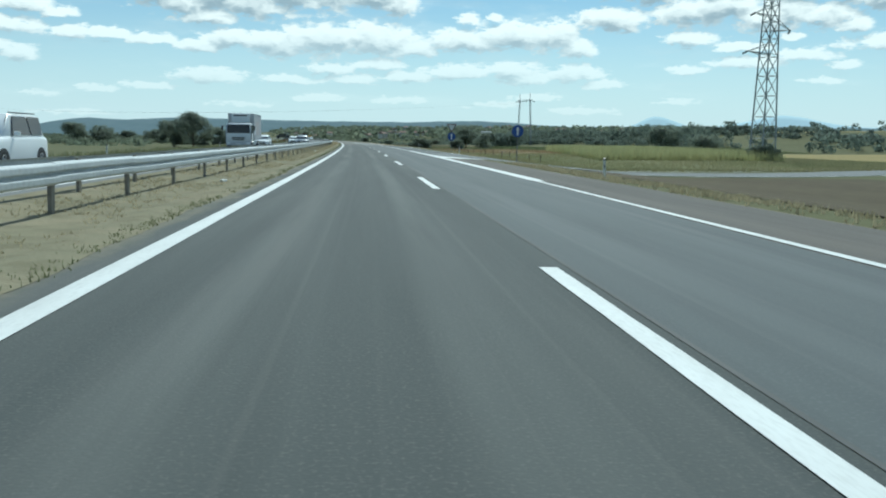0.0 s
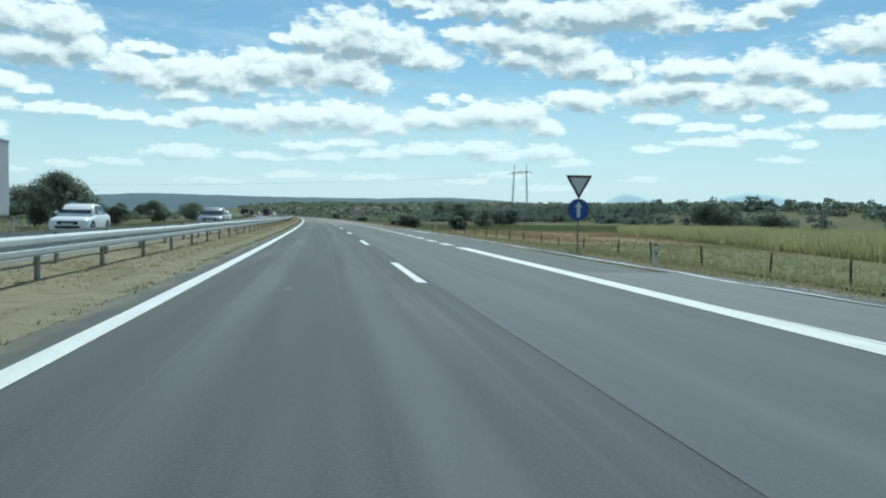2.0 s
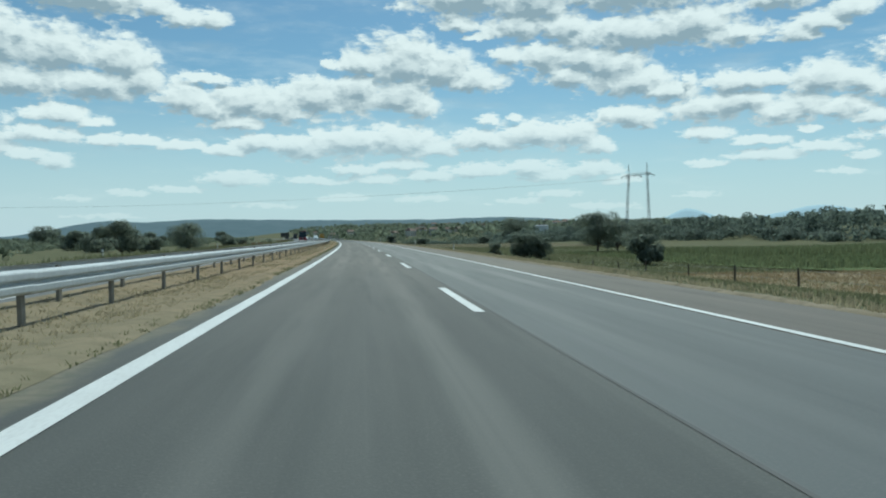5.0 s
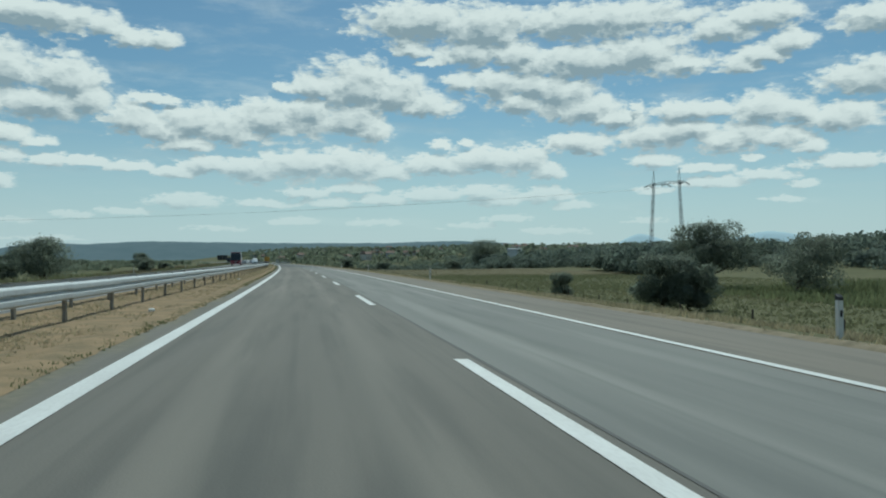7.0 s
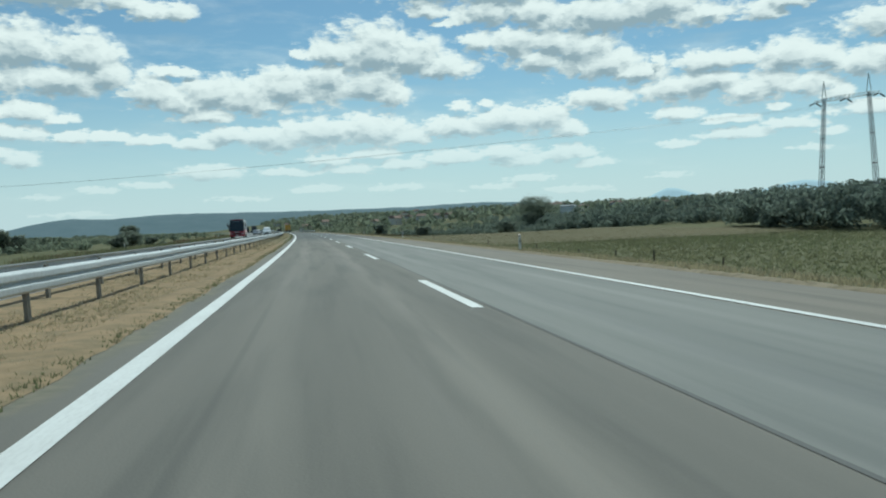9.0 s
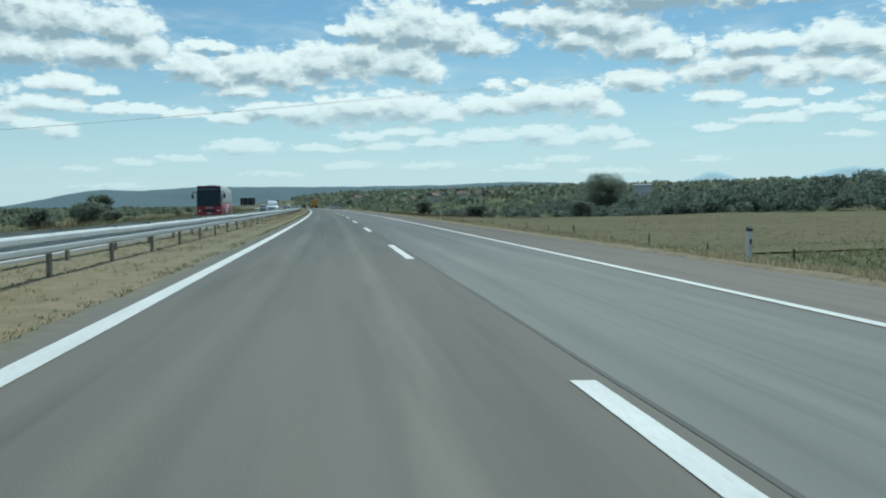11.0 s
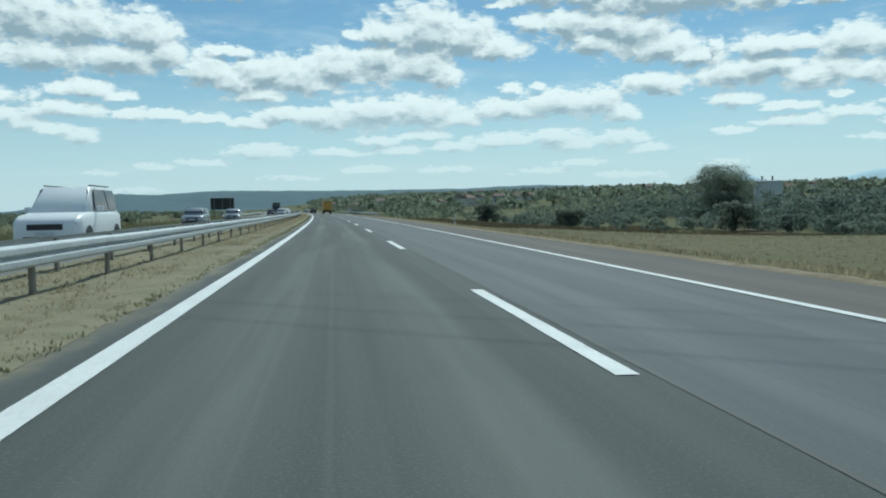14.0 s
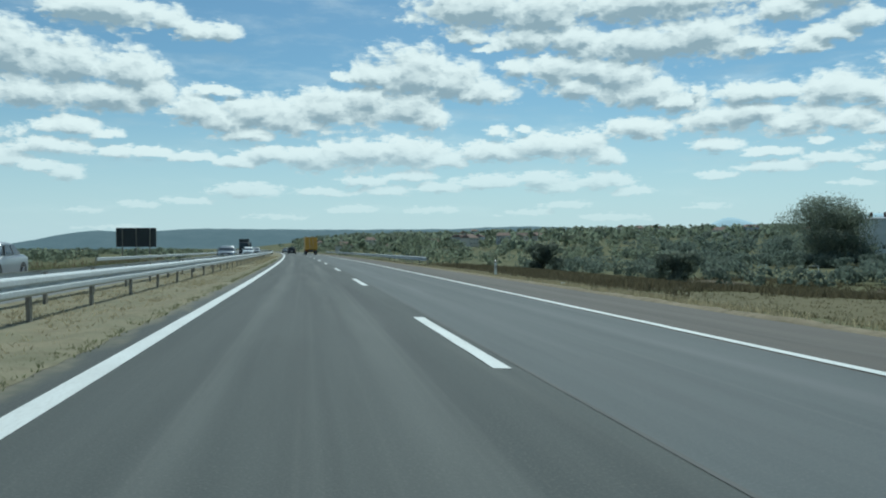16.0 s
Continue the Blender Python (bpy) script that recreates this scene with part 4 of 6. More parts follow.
# ---- marker posts, signs, fence ----
def marker_post(s, x, z):
    root = thing("marker_post", at_road(s, x, z, random.Random(int(s)).uniform(-0.15, 0.15)) @ Matrix.Rotation(random.Random(int(s) + 1).uniform(-0.04, 0.04), 4, "Y") @ Matrix.Diagonal((1, 1, 0.84, 1)),
                 "white plastic roadside marker post with a black cap", "marker post", "marker posts")
    part("shaft", box(0.105, 0.09, 0.92, 0, 0, -0.12, 0.02), PLASTIC_W, root)
    part("cap", prism(((-0.05, 0.80), (0.05, 0.80), (0.05, 0.93), (-0.05, 0.86)), "x", -0.05, 0.05, 0.008), PLASTIC_K, root, "slanted black cap")
    part("reflector", box(0.045, 0.012, 0.14, 0, -0.056, 0.46, 0.004), PLASTIC_K, root, "narrow dark reflector")
    return root


marker_post(31.2, 9.6, ground_z(31.2, 9.6))
for s in (226.3, 269.6, 314.5, 360.5, 408.8, 457.2, 505.5, 553.5):
    marker_post(s, 9.05, ground_z(s, 9.05))
marker_post(83.0, 10.3, ground_z(83.0, 10.3))
marker_post(131.0, 10.3, ground_z(131.0, 10.3))
for s in (60, 110, 160, 210, 260, 310, 360, 460, 510, 560):
    marker_post(s, -18.0, ground_z(s, -18.0))


def disc(r, y0, y1, seg=40):
    bm = bmesh.new()
    bmesh.ops.create_cone(bm, cap_ends=True, segments=seg, radius1=r, radius2=r, depth=abs(y1 - y0))
    bmesh.ops.transform(bm, matrix=Matrix.Translation((0, (y0 + y1) / 2, 0)) @ Matrix.Rotation(radians(90), 4, "X"), verts=bm.verts)
    return bm


def moved(bm, x, y, z):
    bmesh.ops.translate(bm, vec=(x, y, z), verts=bm.verts)
    return bm


ARROW = ((-0.052, -0.24), (0.052, -0.24), (0.052, 0.07), (0.115, 0.07), (0.0, 0.26), (-0.115, 0.07), (-0.052, 0.07))


def blue_disc(root, z, r):
    plate = part("disc", moved(disc(r, -0.012, 0.0), 0, 0, z), SIGN_BLUE, root, "blue round plate")
    part("rim", moved(join(disc(r + 0.012, 0.002, 0.02)), 0, 0, z), SIGN_BACK, plate)
    k = r / 0.33
    part("arrow", prism([(a * k, z + b * k) for a, b in ARROW], "y", -0.018, -0.014), SIGN_WHITE, plate, "white upward arrow")


sign = thing("direction_sign", at_road(49.3, 9.6, ground_z(49.3, 9.6)), "round blue sign with a white upward arrow on a grey post", "road sign")
part("post", rod((0, 0.05, -0.3), (0, 0.05, 2.35), 0.032, seg=12), SIGN_BACK, sign)
blue_disc(sign, 2.02, 0.36)
part("bracket", box(0.30, 0.03, 0.04, 0, 0.035, 2.0, 0.004), SIGN_BACK, sign)

sign = thing("give_way_sign", at_road(91.3, 10.5, ground_z(91.3, 10.5), -0.05), "red-bordered white triangle sign above a blue arrow disc", "road sign")
part("post", rod((0, 0.06, -0.3), (0, 0.06, 3.0), 0.034, seg=12), SIGN_BACK, sign)
tri_z = 2.28


def triangle(w, h, foot, y0, y1, bev):
    return prism(((0, foot), (w / 2, foot + h), (-w / 2, foot + h)), "y", y0, y1, bev)


plate = part("triangle", triangle(1.12, 0.98, tri_z, -0.012, 0.012, 0.006), SIGN_RED, sign, "dark red triangular border")
part("inner_panel", triangle(0.80, 0.69, tri_z + 0.19, -0.022, -0.015, 0.002), SIGN_WHITE, plate, "white inner field")
blue_disc(sign, 1.84, 0.44)
part("bracket", box(0.34, 0.03, 0.04, 0, 0.035, 2.86, 0.004), SIGN_BACK, sign)


def fence(s0, s1, x, step, label, seed, tall=0.85):
    root = thing("field_fence", at_road(s0, x, ground_z(s0, x)), label, "fence", "field fences")
    inv = root.matrix_world.inverted()
    rr = random.Random(seed)
    bm = rod((0, 0, -0.2), (0, 0, tall), 0.042, 0.036, 7)
    me = bpy.data.meshes.new("post")
    bm.to_mesh(me)
    bm.free()
    me.materials.append(WOODPOST)
    tops = []
    s = s0
    while s < s1:
        xx = x + rr.uniform(-0.15, 0.15)
        p = new("post", me)
        p.parent = root
        p.matrix_local = inv @ at_road(s, xx, ground_z(s, xx)) @ Matrix.Rotation(rr.uniform(-0.09, 0.09), 4, "Y") @ Matrix.Diagonal((1, 1, rr.uniform(0.8, 1.1), 1))
        tops.append(inv @ P(s, xx, ground_z(s, xx)))
        s += step * rr.uniform(0.85, 1.15)
    for h in (0.40, 0.70):
        part("wire", join(*[rod(a + Vector((0, 0, h)), b + Vector((0, 0, h)), 0.003, seg=4) for a, b in zip(tops, tops[1:])]), WIRE, root)
    return root


fence(66, 215, 15.0, 4.6, "thin wooden posts of a wire field fence", 3)
fence(215, 345, 15.6, 5.0, "thin wooden posts of a wire fence below the embankment", 4, 1.3)
fence(352, 460, 16.0, 6.0, "sparse wooden posts of a wire fence in the meadow", 5, 1.45)

# ---- pylons ----
def struts(pairs, r):
    return join(*[rod(a, b, r, seg=5) for a, b in pairs])


def lattice_pylon():
    root = thing("lattice_pylon", at_road(88.3, 46.1, ground_z(88.3, 46.1), 0.30), "tall grey steel lattice power pylon in the field", "pylon")
    H, foot, top = 25.0, 1.0, 0.42

    def corner(i, z):
        w = foot + (top - foot) * min(z / 21.0, 1.0)
        return Vector(((-1, 1, 1, -1)[i] * w, (-1, -1, 1, 1)[i] * w, z))
    for i in range(4):
        part("leg", rod(corner(i, -0.4), corner(i, H - 2), 0.10, 0.06, 6), PYLON, root)
    zs, z = [], 0.0
    while z < H - 2.2:
        zs.append(z)
        z += 2.6 - 1.3 * z / H
    for i in range(4):
        j = (i + 1) % 4
        pairs = []
        for a, b in zip(zs, zs[1:]):
            pairs += [(corner(i, a), corner(j, b)), (corner(j, a), corner(i, b)), (corner(i, b), corner(j, b))]
        part("bracing", struts(pairs, 0.035), PYLON, root)
    for z, side, ln in ((12.0, -1, 2.5), (14.6, 1, 2.4), (16.2, -1, 1.7), (18.8, 1, 1.8)):
        a = [corner(i, z) for i in range(4)]
        tip = Vector((side * (ln + 0.6), 0, z + 0.25))
        arm = part("cross_arm", struts([(a[0], tip), (a[3], tip), (a[1], tip), (a[2], tip), (corner(0, z + 1.2), tip), (corner(1, z + 1.2), tip)], 0.04), PYLON, root)
        part("insulator", rod(tip, tip + Vector((side * 0.25, 0.5, -0.25)), 0.10, 0.10, 8), GLASS_INS, arm, "dark insulator string")
    part("peak", rod((0, 0, H - 2.4), (0, 0, H), 0.12, 0.03, 6), PYLON, root)
    for i in range(4):
        p = corner(i, 0)
        part("footing", box(0.7, 0.7, 0.5, p.x, p.y, -0.25, 0.05), PLASTER_G, root, "concrete footing")
    return root


lattice_pylon()


def portal_pylon():
    turn = -1.22
    root = thing("portal_pylon", at_road(414.5, 101.7, ground_z(414.5, 101.7), turn), "two-legged steel portal pylon with a crossbeam and insulators", "pylon")
    Z, half = 21.8 - ground_z(414.5, 101.7), 4.5
    for e in (-1, 1):
        base, top = Vector((e * (half + 1.5), 0, -0.4)), Vector((e * half, 0, Z + 0.6))

        def ring(f):
            c = base.lerp(top, f)
            w = 0.42 - 0.20 * f
            return [c + Vector((sx * w, sy * w, 0)) for sx, sy in ((-1, -1), (1, -1), (1, 1), (-1, 1))]
        leg = part("mast", struts([(p, q) for p, q in zip(ring(0), ring(1))], 0.06), PYLON, root)
        pairs = []
        for k in range(16):
            lo, hi = ring(k / 16), ring((k + 1) / 16)
            for i in range(4):
                j = (i + 1) % 4
                pairs += [(lo[i], hi[j]) if k % 2 else (lo[j], hi[i]), (hi[i], hi[j])]
        part("lacing", struts(pairs, 0.03), PYLON, leg)
        for f in (0.22, 0.45, 0.68):
            c = base.lerp(top, f)
            part("dark_band", box(0.9 - 0.42 * f, 0.9 - 0.42 * f, 0.22, c.x, c.y, c.z, 0.03), PYLON_RED, leg, "dark band")
        part("peak", struts([(top + Vector((dx, 0, 0)), top + Vector((-0.5 * e * 0, 0, 3.4))) for dx in (-0.45, 0.45)], 0.07), PYLON, leg)
    pairs = []
    xsb = [-6.6 + 13.2 * i / 14 for i in range(15)]
    for a, b in zip(xsb, xsb[1:]):
        pairs += [((a, 0.4, Z), (b, 0.4, Z)), ((a, -0.4, Z), (b, -0.4, Z)), ((a, 0, Z + 0.75 - 0.05 * abs(a)), (b, 0, Z + 0.75 - 0.05 * abs(b))),
                  ((a, 0.4, Z), (b, 0, Z + 0.75 - 0.05 * abs(b))), ((a, -0.4, Z), (b, 0, Z + 0.75 - 0.05 * abs(b))), ((a, 0.4, Z), (b, -0.4, Z))]
    part("crossbeam", struts(pairs, 0.038), PYLON, root)
    for x in (-6.4, 0.0, 6.4):
        for e in (-1, 1):
            part("insulator", rod((x, e * 0.3, Z - 0.05), (x, e * 1.8, Z - 0.55), 0.13, 0.13, 8), GLASS_INS, root, "dark insulator string")
    return root


portal = portal_pylon()


def cable(a, b, sag, label):
    root_pts = []
    for i in range(41):
        f = i / 40
        p = Vector(a).lerp(Vector(b), f)
        p.z -= sag * 4 * f * (1 - f)
        root_pts.append(p)
    bm = join(*[rod(p, q, 0.012, seg=5) for p, q in zip(root_pts, root_pts[1:])])
    me = bpy.data.meshes.new("power_cable")
    bm.to_mesh(me)
    bm.free()
    me.materials.append(WIRE)
    return tagged(new("power_cable", me), label, "cable", "power cables")


pm = portal.matrix_world
for x in (-6.4, 0.0, 6.4):
    a = pm @ Vector((x, 1.8, 21.0 - pm.translation.z))
    b = P(640, -290, 22.0) + Vector((x * 0.5, x, 0))
    cable(a, b, 6.0, "thin power cable sagging across the motorway")


# ---- trees ----
def leaf_quads(rng_, centres, radii, n, size, loose=0.6, shell=0.32, stray=0.15):
    """Loose leaf clumps on the skins of several blobs: corners (n, 4, 3), and the direction out of the crown (n, 3)."""
    c = np.asarray(centres)
    r = np.asarray(radii)
    pick = rng_.choice(len(c), n, p=r ** 2 / (r ** 2).sum())
    d = rng_.normal(size=(n, 3))
    d /= np.linalg.norm(d, axis=1, keepdims=True)
    rad = r[pick] * (1.06 - shell + shell * rng_.random(n) ** 0.6) * (1 + stray * rng_.random(n) ** 4)
    p = c[pick] + d * rad[:, None] * np.array((1, 1, 0.75))
    u = np.cross(d, rng_.normal(size=(n, 3))) + loose * rng_.normal(size=(n, 3))
    u /= np.linalg.norm(u, axis=1, keepdims=True)
    w = np.cross(u, d + loose * rng_.normal(size=(n, 3)))
    w /= np.linalg.norm(w, axis=1, keepdims=True)
    w *= np.sign((np.cross(u, w) * d).sum(1) + 1e-9)[:, None]
    s = size * (0.5 + rng_.random(n))
    u, w = u * s[:, None], w * (s * 0.6)[:, None]
    out = d + np.array((0, 0, 0.45)) + 0.22 * rng_.normal(size=(n, 3))
    return np.stack([p - u, p - w, p + u, p + w * 0.9 - u * 0.1], axis=1), out / np.linalg.norm(out, axis=1, keepdims=True)


def foliage(name, corners, out, mat):
    """One mesh of loose leaf quads, shaded along the directions out of the crown."""
    ob = soup(name, corners, 4, mat)
    ob.data.polygons.foreach_set("use_smooth", np.ones(len(corners), dtype=bool))
    ob.data.normals_split_custom_set_from_vertices(np.repeat(out, 4, axis=0).astype(np.float32))
    return ob


def blobs(rng_, w, h, base, count):
    cs, rs = [], []
    for i in range(count):
        a, q = rng_.random() * 6.283, rng_.random() ** 0.6
        z = base + (h - base) * (0.12 + 0.76 * rng_.random())
        k = (z - base) / (h - base)
        reach = w / 2 * (0.35 + 1.1 * math.sin(math.pi * min(max(0.12 + 0.8 * k, 0), 1))) / 1.4
        r = w * (0.13 + 0.10 * rng_.random())
        cs.append((q * reach * math.cos(a), q * reach * math.sin(a), min(z, h - r * 0.8)))
        rs.append(r)
    cs.append((0, 0, h - w * 0.17))
    rs.append(w * 0.19)
    return cs, rs


def tree(s, x, h, w, seed, label, n=2600, size=0.26, base=0.22, mat=LEAF_A, count=16, name="tree", group="trees"):
    rng_ = np.random.default_rng(seed)
    z = ground_z(s, x)
    root = thing(name, at_road(s, x, z, seed), label, "bush" if name == "bush" else "tree", group)
    cs, rs = blobs(rng_, w, h, h * base, count)
    wood = [rod((0, 0, -0.3), (0.1, 0.05, h * (base + 0.25)), 0.03 * h + 0.03, 0.016 * h, 8)]
    for c in cs[:7]:
        wood.append(rod((0.05, 0.02, h * base * (0.7 + 0.05 * seed % 0.2)), c, 0.012 * h, 0.004 * h, 6))
    part("trunk", join(*wood), BARK, root)
    crown = foliage("crown", *leaf_quads(rng_, cs, rs, int(n * 2.1), size * 0.68, 0.8, 0.5, 0.55), mat)
    crown.parent = root
    return root


tree(299, 46.7, 8.0, 8.2, 11, "broad dark deciduous tree with an open ragged crown", 9500, 0.15, 0.25, count=24)
tree(265.7, 24.5, 3.9, 3.6, 12, "rounded small dark tree standing in tall grass", 9000, 0.10, 0.05, count=26)
tree(265.9, 26.6, 3.7, 3.4, 13, "small dense dark tree beside its neighbour", 8000, 0.10, 0.05, count=24)
tree(286.8, 49.6, 5.8, 7.4, 15, "dark deciduous tree behind the bushes", 7000, 0.14, 0.15, count=16)
tree(87.0, 45.4, 1.9, 2.8, 46, "low green bush round the pylon's foot", 1500, 0.14, 0.03, count=9, name="bush", group="bushes")
tree(285.2, 24.4, 2.3, 2.7, 16, "small round bush on the meadow", 4000, 0.09, 0.03, count=10, name="bush", group="bushes")
tree(164.2, -31.0, 6.9, 7.2, 21, "dark leafy tree beyond the opposite carriageway", 8000, 0.15, 0.08, count=18)
tree(169, -35.5, 5.4, 6.0, 22, "dense tree in a roadside clump", 5200, 0.15, 0.06, count=14)
def hilltop_tree(azimuth, dist, z, h, w, seed):
    """A lone tree on the skyline of the far ridge."""
    rng_ = np.random.default_rng(seed)
    a = radians(azimuth)
    root = thing("tree", Matrix.Translation((dist * math.sin(a), 200 + dist * math.cos(a), z)), "lone dark tree on the skyline of the ridge", "tree", "trees")
    cs, rs = blobs(rng_, w, h, h * 0.15, 7)
    part("trunk", rod((0, 0, -6), (0, 0, h * 0.5), 0.6, 0.3, 6), BARK, root)
    foliage("crown", *leaf_quads(rng_, cs, rs, 500, 1.6), LEAF_HAZED).parent = root


hilltop_tree(-13.0, 4085, 74.0, 20.0, 21.0, 61)
tree(376.7, -111.7, 9.0, 11.5, 51, "broad round field tree far beyond the carriageway", 4200, 0.36, 0.08, count=18)
tree(382, -101.0, 5.5, 8.0, 52, "low round field tree beside a taller one", 2600, 0.34, 0.06, count=12)
tree(613, -145.0, 11.0, 13.5, 53, "large round tree on the far plain", 3200, 0.5, 0.06, count=16)
tree(600, -128.0, 7.0, 12.0, 54, "broad low tree on the far plain", 2600, 0.5, 0.05, count=14)
tree(512, -98.0, 7.5, 13.0, 55, "broad dark tree in a field hedge", 3000, 0.45, 0.05, count=16)
tree(516, -86.0, 8.0, 10.0, 56, "dark rounded tree in a field hedge", 2600, 0.45, 0.05, count=14)
tree(505, -75.0, 6.0, 8.0, 57, "low rounded tree ending a field hedge", 2200, 0.4, 0.05, count=12)
tree(342.5, -36.1, 7.1, 9.4, 23, "dark tree with a ragged top beside the carriageway", 8000, 0.17, 0.06, count=22)
tree(318, -45.0, 7.0, 8.6, 24, "dark rounded tree in a hedge line", 3600, 0.26, 0.08, count=14)
tree(224, -38.0, 4.6, 5.2, 25, "low rounded tree at a field edge", 2200, 0.26, 0.06, count=12)
tree(513, -45.0, 5.2, 7.0, 26, "low broad tree beyond the carriageway", 2600, 0.28, 0.06, count=14)
tree(546, -50.0, 7.0, 6.2, 27, "dark tree above a line of shrubs", 2600, 0.28, 0.10, count=14)
tree(500, -37.0, 3.0, 4.4, 28, "low round shrub beyond the rail", 1500, 0.22, 0.03, count=10, name="bush", group="bushes")
tree(465, -39.0, 3.8, 5.0, 29, "rounded shrub in a hedge line", 1700, 0.24, 0.03, count=10, name="bush", group="bushes")
tree(709, 143.0, 14.6 - ground_z(709, 143.0), 22.0, 31, "very large broad tree towering over the wood's edge", 12000, 0.30, 0.10, count=30)
tree(700, 140.0, 10.5 - ground_z(700, 140.0), 13.0, 32, "large tree joined to its taller neighbour", 6000, 0.32, 0.08, count=18)
tree(620, 96.0, 7.0, 9.0, 33, "dark round tree on the fallow land", 2600, 0.34, 0.05, count=14)
tree(640, 62.0, 5.5, 7.5, 34, "dark round bush before the wood", 2200, 0.32, 0.04, count=12, name="bush", group="bushes")
tree(660, 46.0, 5.5, 7.0, 35, "dark tree close to the slope", 2200, 0.32, 0.05, count=12)
tree(400, -78.0, 6.0, 7.0, 37, "round dark tree standing in a field", 1800, 0.34, 0.08, count=12)
tree(372, -64.0, 4.6, 9.0, 38, "broad low field hedge clump", 1800, 0.34, 0.04, count=12)
tree(373, -51.2, 3.9, 5.6, 39, "round dark tree near the carriageway", 2000, 0.30, 0.05, count=12)
tree(240, 33.0, 3.6, 4.0, 40, "round tree at the crop's edge", 1800, 0.24, 0.05, count=12)
tree(330, 62.0, 7.0, 6.5, 41, "dark tree at the field's end", 2200, 0.28, 0.08, count=12)
tree(258.9, 107.1, 8.2, 11.0, 42, "dark round tree in the fields", 4200, 0.30, 0.05, count=18)
tree(235.3, 110.7, 5.6, 10.5, 43, "low dark tree clump in the fields", 3600, 0.30, 0.04, count=16)


def wood_mass(name, spots, label, seed, n=90, size=0.9, mat=LEAF_HAZED, count=6):
    """Many small far trees in one mesh: nobody could count them."""
    rng_ = np.random.default_rng(seed)
    corners, outs = [], []
    for s, x, h, w in spots:
        cs, rs = blobs(rng_, w, h, h * 0.06, count)
        near = 1.55 if 0 < x < 150 and 380 < s < 760 else 0.8
        q, o = leaf_quads(rng_, cs, rs, int(n * near), size * (0.5 + w / 16) * near ** -0.5, 0.35, 0.25)
        corners.append(q + np.array(ground_at(s, x)))
        outs.append(o)
    return tagged(foliage(name, np.concatenate(corners), np.concatenate(outs), mat), label, "woodland", kind="stuff")


rng = random.Random(77)
spots = []
LINE = ((250, 150), (330, 128), (420, 118), (490, 104), (560, 92), (640, 122), (760, 150), (900, 170))
for k in range(380):
    q = rng.random() * (len(LINE) - 1)
    i = int(q)
    f = q - i
    s = LINE[i][0] * (1 - f) + LINE[i + 1][0] * f
    x = LINE[i][1] * (1 - f) + LINE[i + 1][1] * f + abs(rng.gauss(0, 26))
    spots.append((s + rng.uniform(-12, 12), x, rng.uniform(5.0, 8.5) * (1 + 0.15 * ease(s, 500, 600)), rng.uniform(6, 10)))
for k in range(70):
    f = rng.random()
    spots.append((382 + 52 * f + rng.uniform(-6, 6), 84 + 8 * f + rng.uniform(-5, 5), rng.uniform(4.5, 7.5), rng.uniform(6, 9)))
for k in range(300):
    q = rng.random() * (len(LINE) - 1)
    i = int(q)
    f = q - i
    s = LINE[i][0] * (1 - f) + LINE[i + 1][0] * f
    x = LINE[i][1] * (1 - f) + LINE[i + 1][1] * f - 8 + abs(rng.gauss(0, 12))
    spots.append((s + rng.uniform(-12, 12), x, rng.uniform(2.0, 4.2), rng.uniform(4, 8)))
spots = [q for q in spots if not (640 < q[0] < 735 and 146 < q[1] < 186)]
for k in range(95):
    s, x = rng.uniform(630, 740), rng.uniform(62, 146)
    if not (645 < s < 682 and x < 118):
        spots.append((s, x, rng.uniform(2.6, 5.0), rng.uniform(5, 9)))
spots = [q for k, q in enumerate(spots) if q[0] > 330 or k % 3 == 0]
wood_mass("woodland", spots, "dense dark green wood along the fields", 1, 230, 0.42, LEAF_HAZED)
spots = [(rng.uniform(120, 900), rng.uniform(150, 620), rng.uniform(3.5, 7.5), rng.uniform(7, 12)) for k in range(420)]
spots = [q for q in spots if not (180 < q[0] < 480 and 205 < q[1] < 450)]
for k in range(260):
    f = rng.random()
    spots.append((130 + 560 * f + rng.uniform(-20, 20), 455 + 60 * f + abs(rng.gauss(0, 70)), rng.uniform(5, 9), rng.uniform(8, 13)))
for k in range(190):        # copses on the pasture and a hedge under the harvested strip
    if k % 5 < 3:
        spots.append((rng.uniform(170, 300), rng.uniform(225, 480), rng.uniform(4, 8), rng.uniform(9, 15)))
    else:
        spots.append((rng.uniform(285, 470), rng.uniform(196, 222), rng.uniform(3, 5.5), rng.uniform(7, 11)))
wood_mass("woodland_behind", spots, "rolling mixed woodland behind the fields", 2, 110, 0.65, LEAF_HAZED, 4)
spots = []
for k in range(190):
    s = rng.uniform(150, 1000)
    spots.append((s, -rng.uniform(55, 90 + s * 0.3), rng.uniform(1.4, 3.4), rng.uniform(4, 9)))
for k in range(260):
    s = rng.uniform(400, 760)
    spots.append((s, -rng.uniform(66, 110 + 0.1 * s), rng.uniform(1.4, 2.6), rng.uniform(4, 8)))
wood_mass("hedgerow", spots, "scattered hedges and field trees on the plain", 3, 160, 0.36, LEAF_B, 5)
spots = [(rng.uniform(520, 1500), rng.choice((-1, 1)) * rng.uniform(24, 60) * rng.uniform(1, 6), rng.uniform(4, 9), rng.uniform(6, 12)) for k in range(520)]
wood_mass("roadside_wood", [q if q[1] > 0 else (q[0], q[1], q[2] * 0.5, q[3] * 0.8) for q in spots if (q[0] > 640 or q[1] > 60 or q[1] < -60) and not (q[0] < 735 and 40 < q[1] < 190)], "green bushes and trees towards the village", 4, 170, 0.48, LEAF_B)
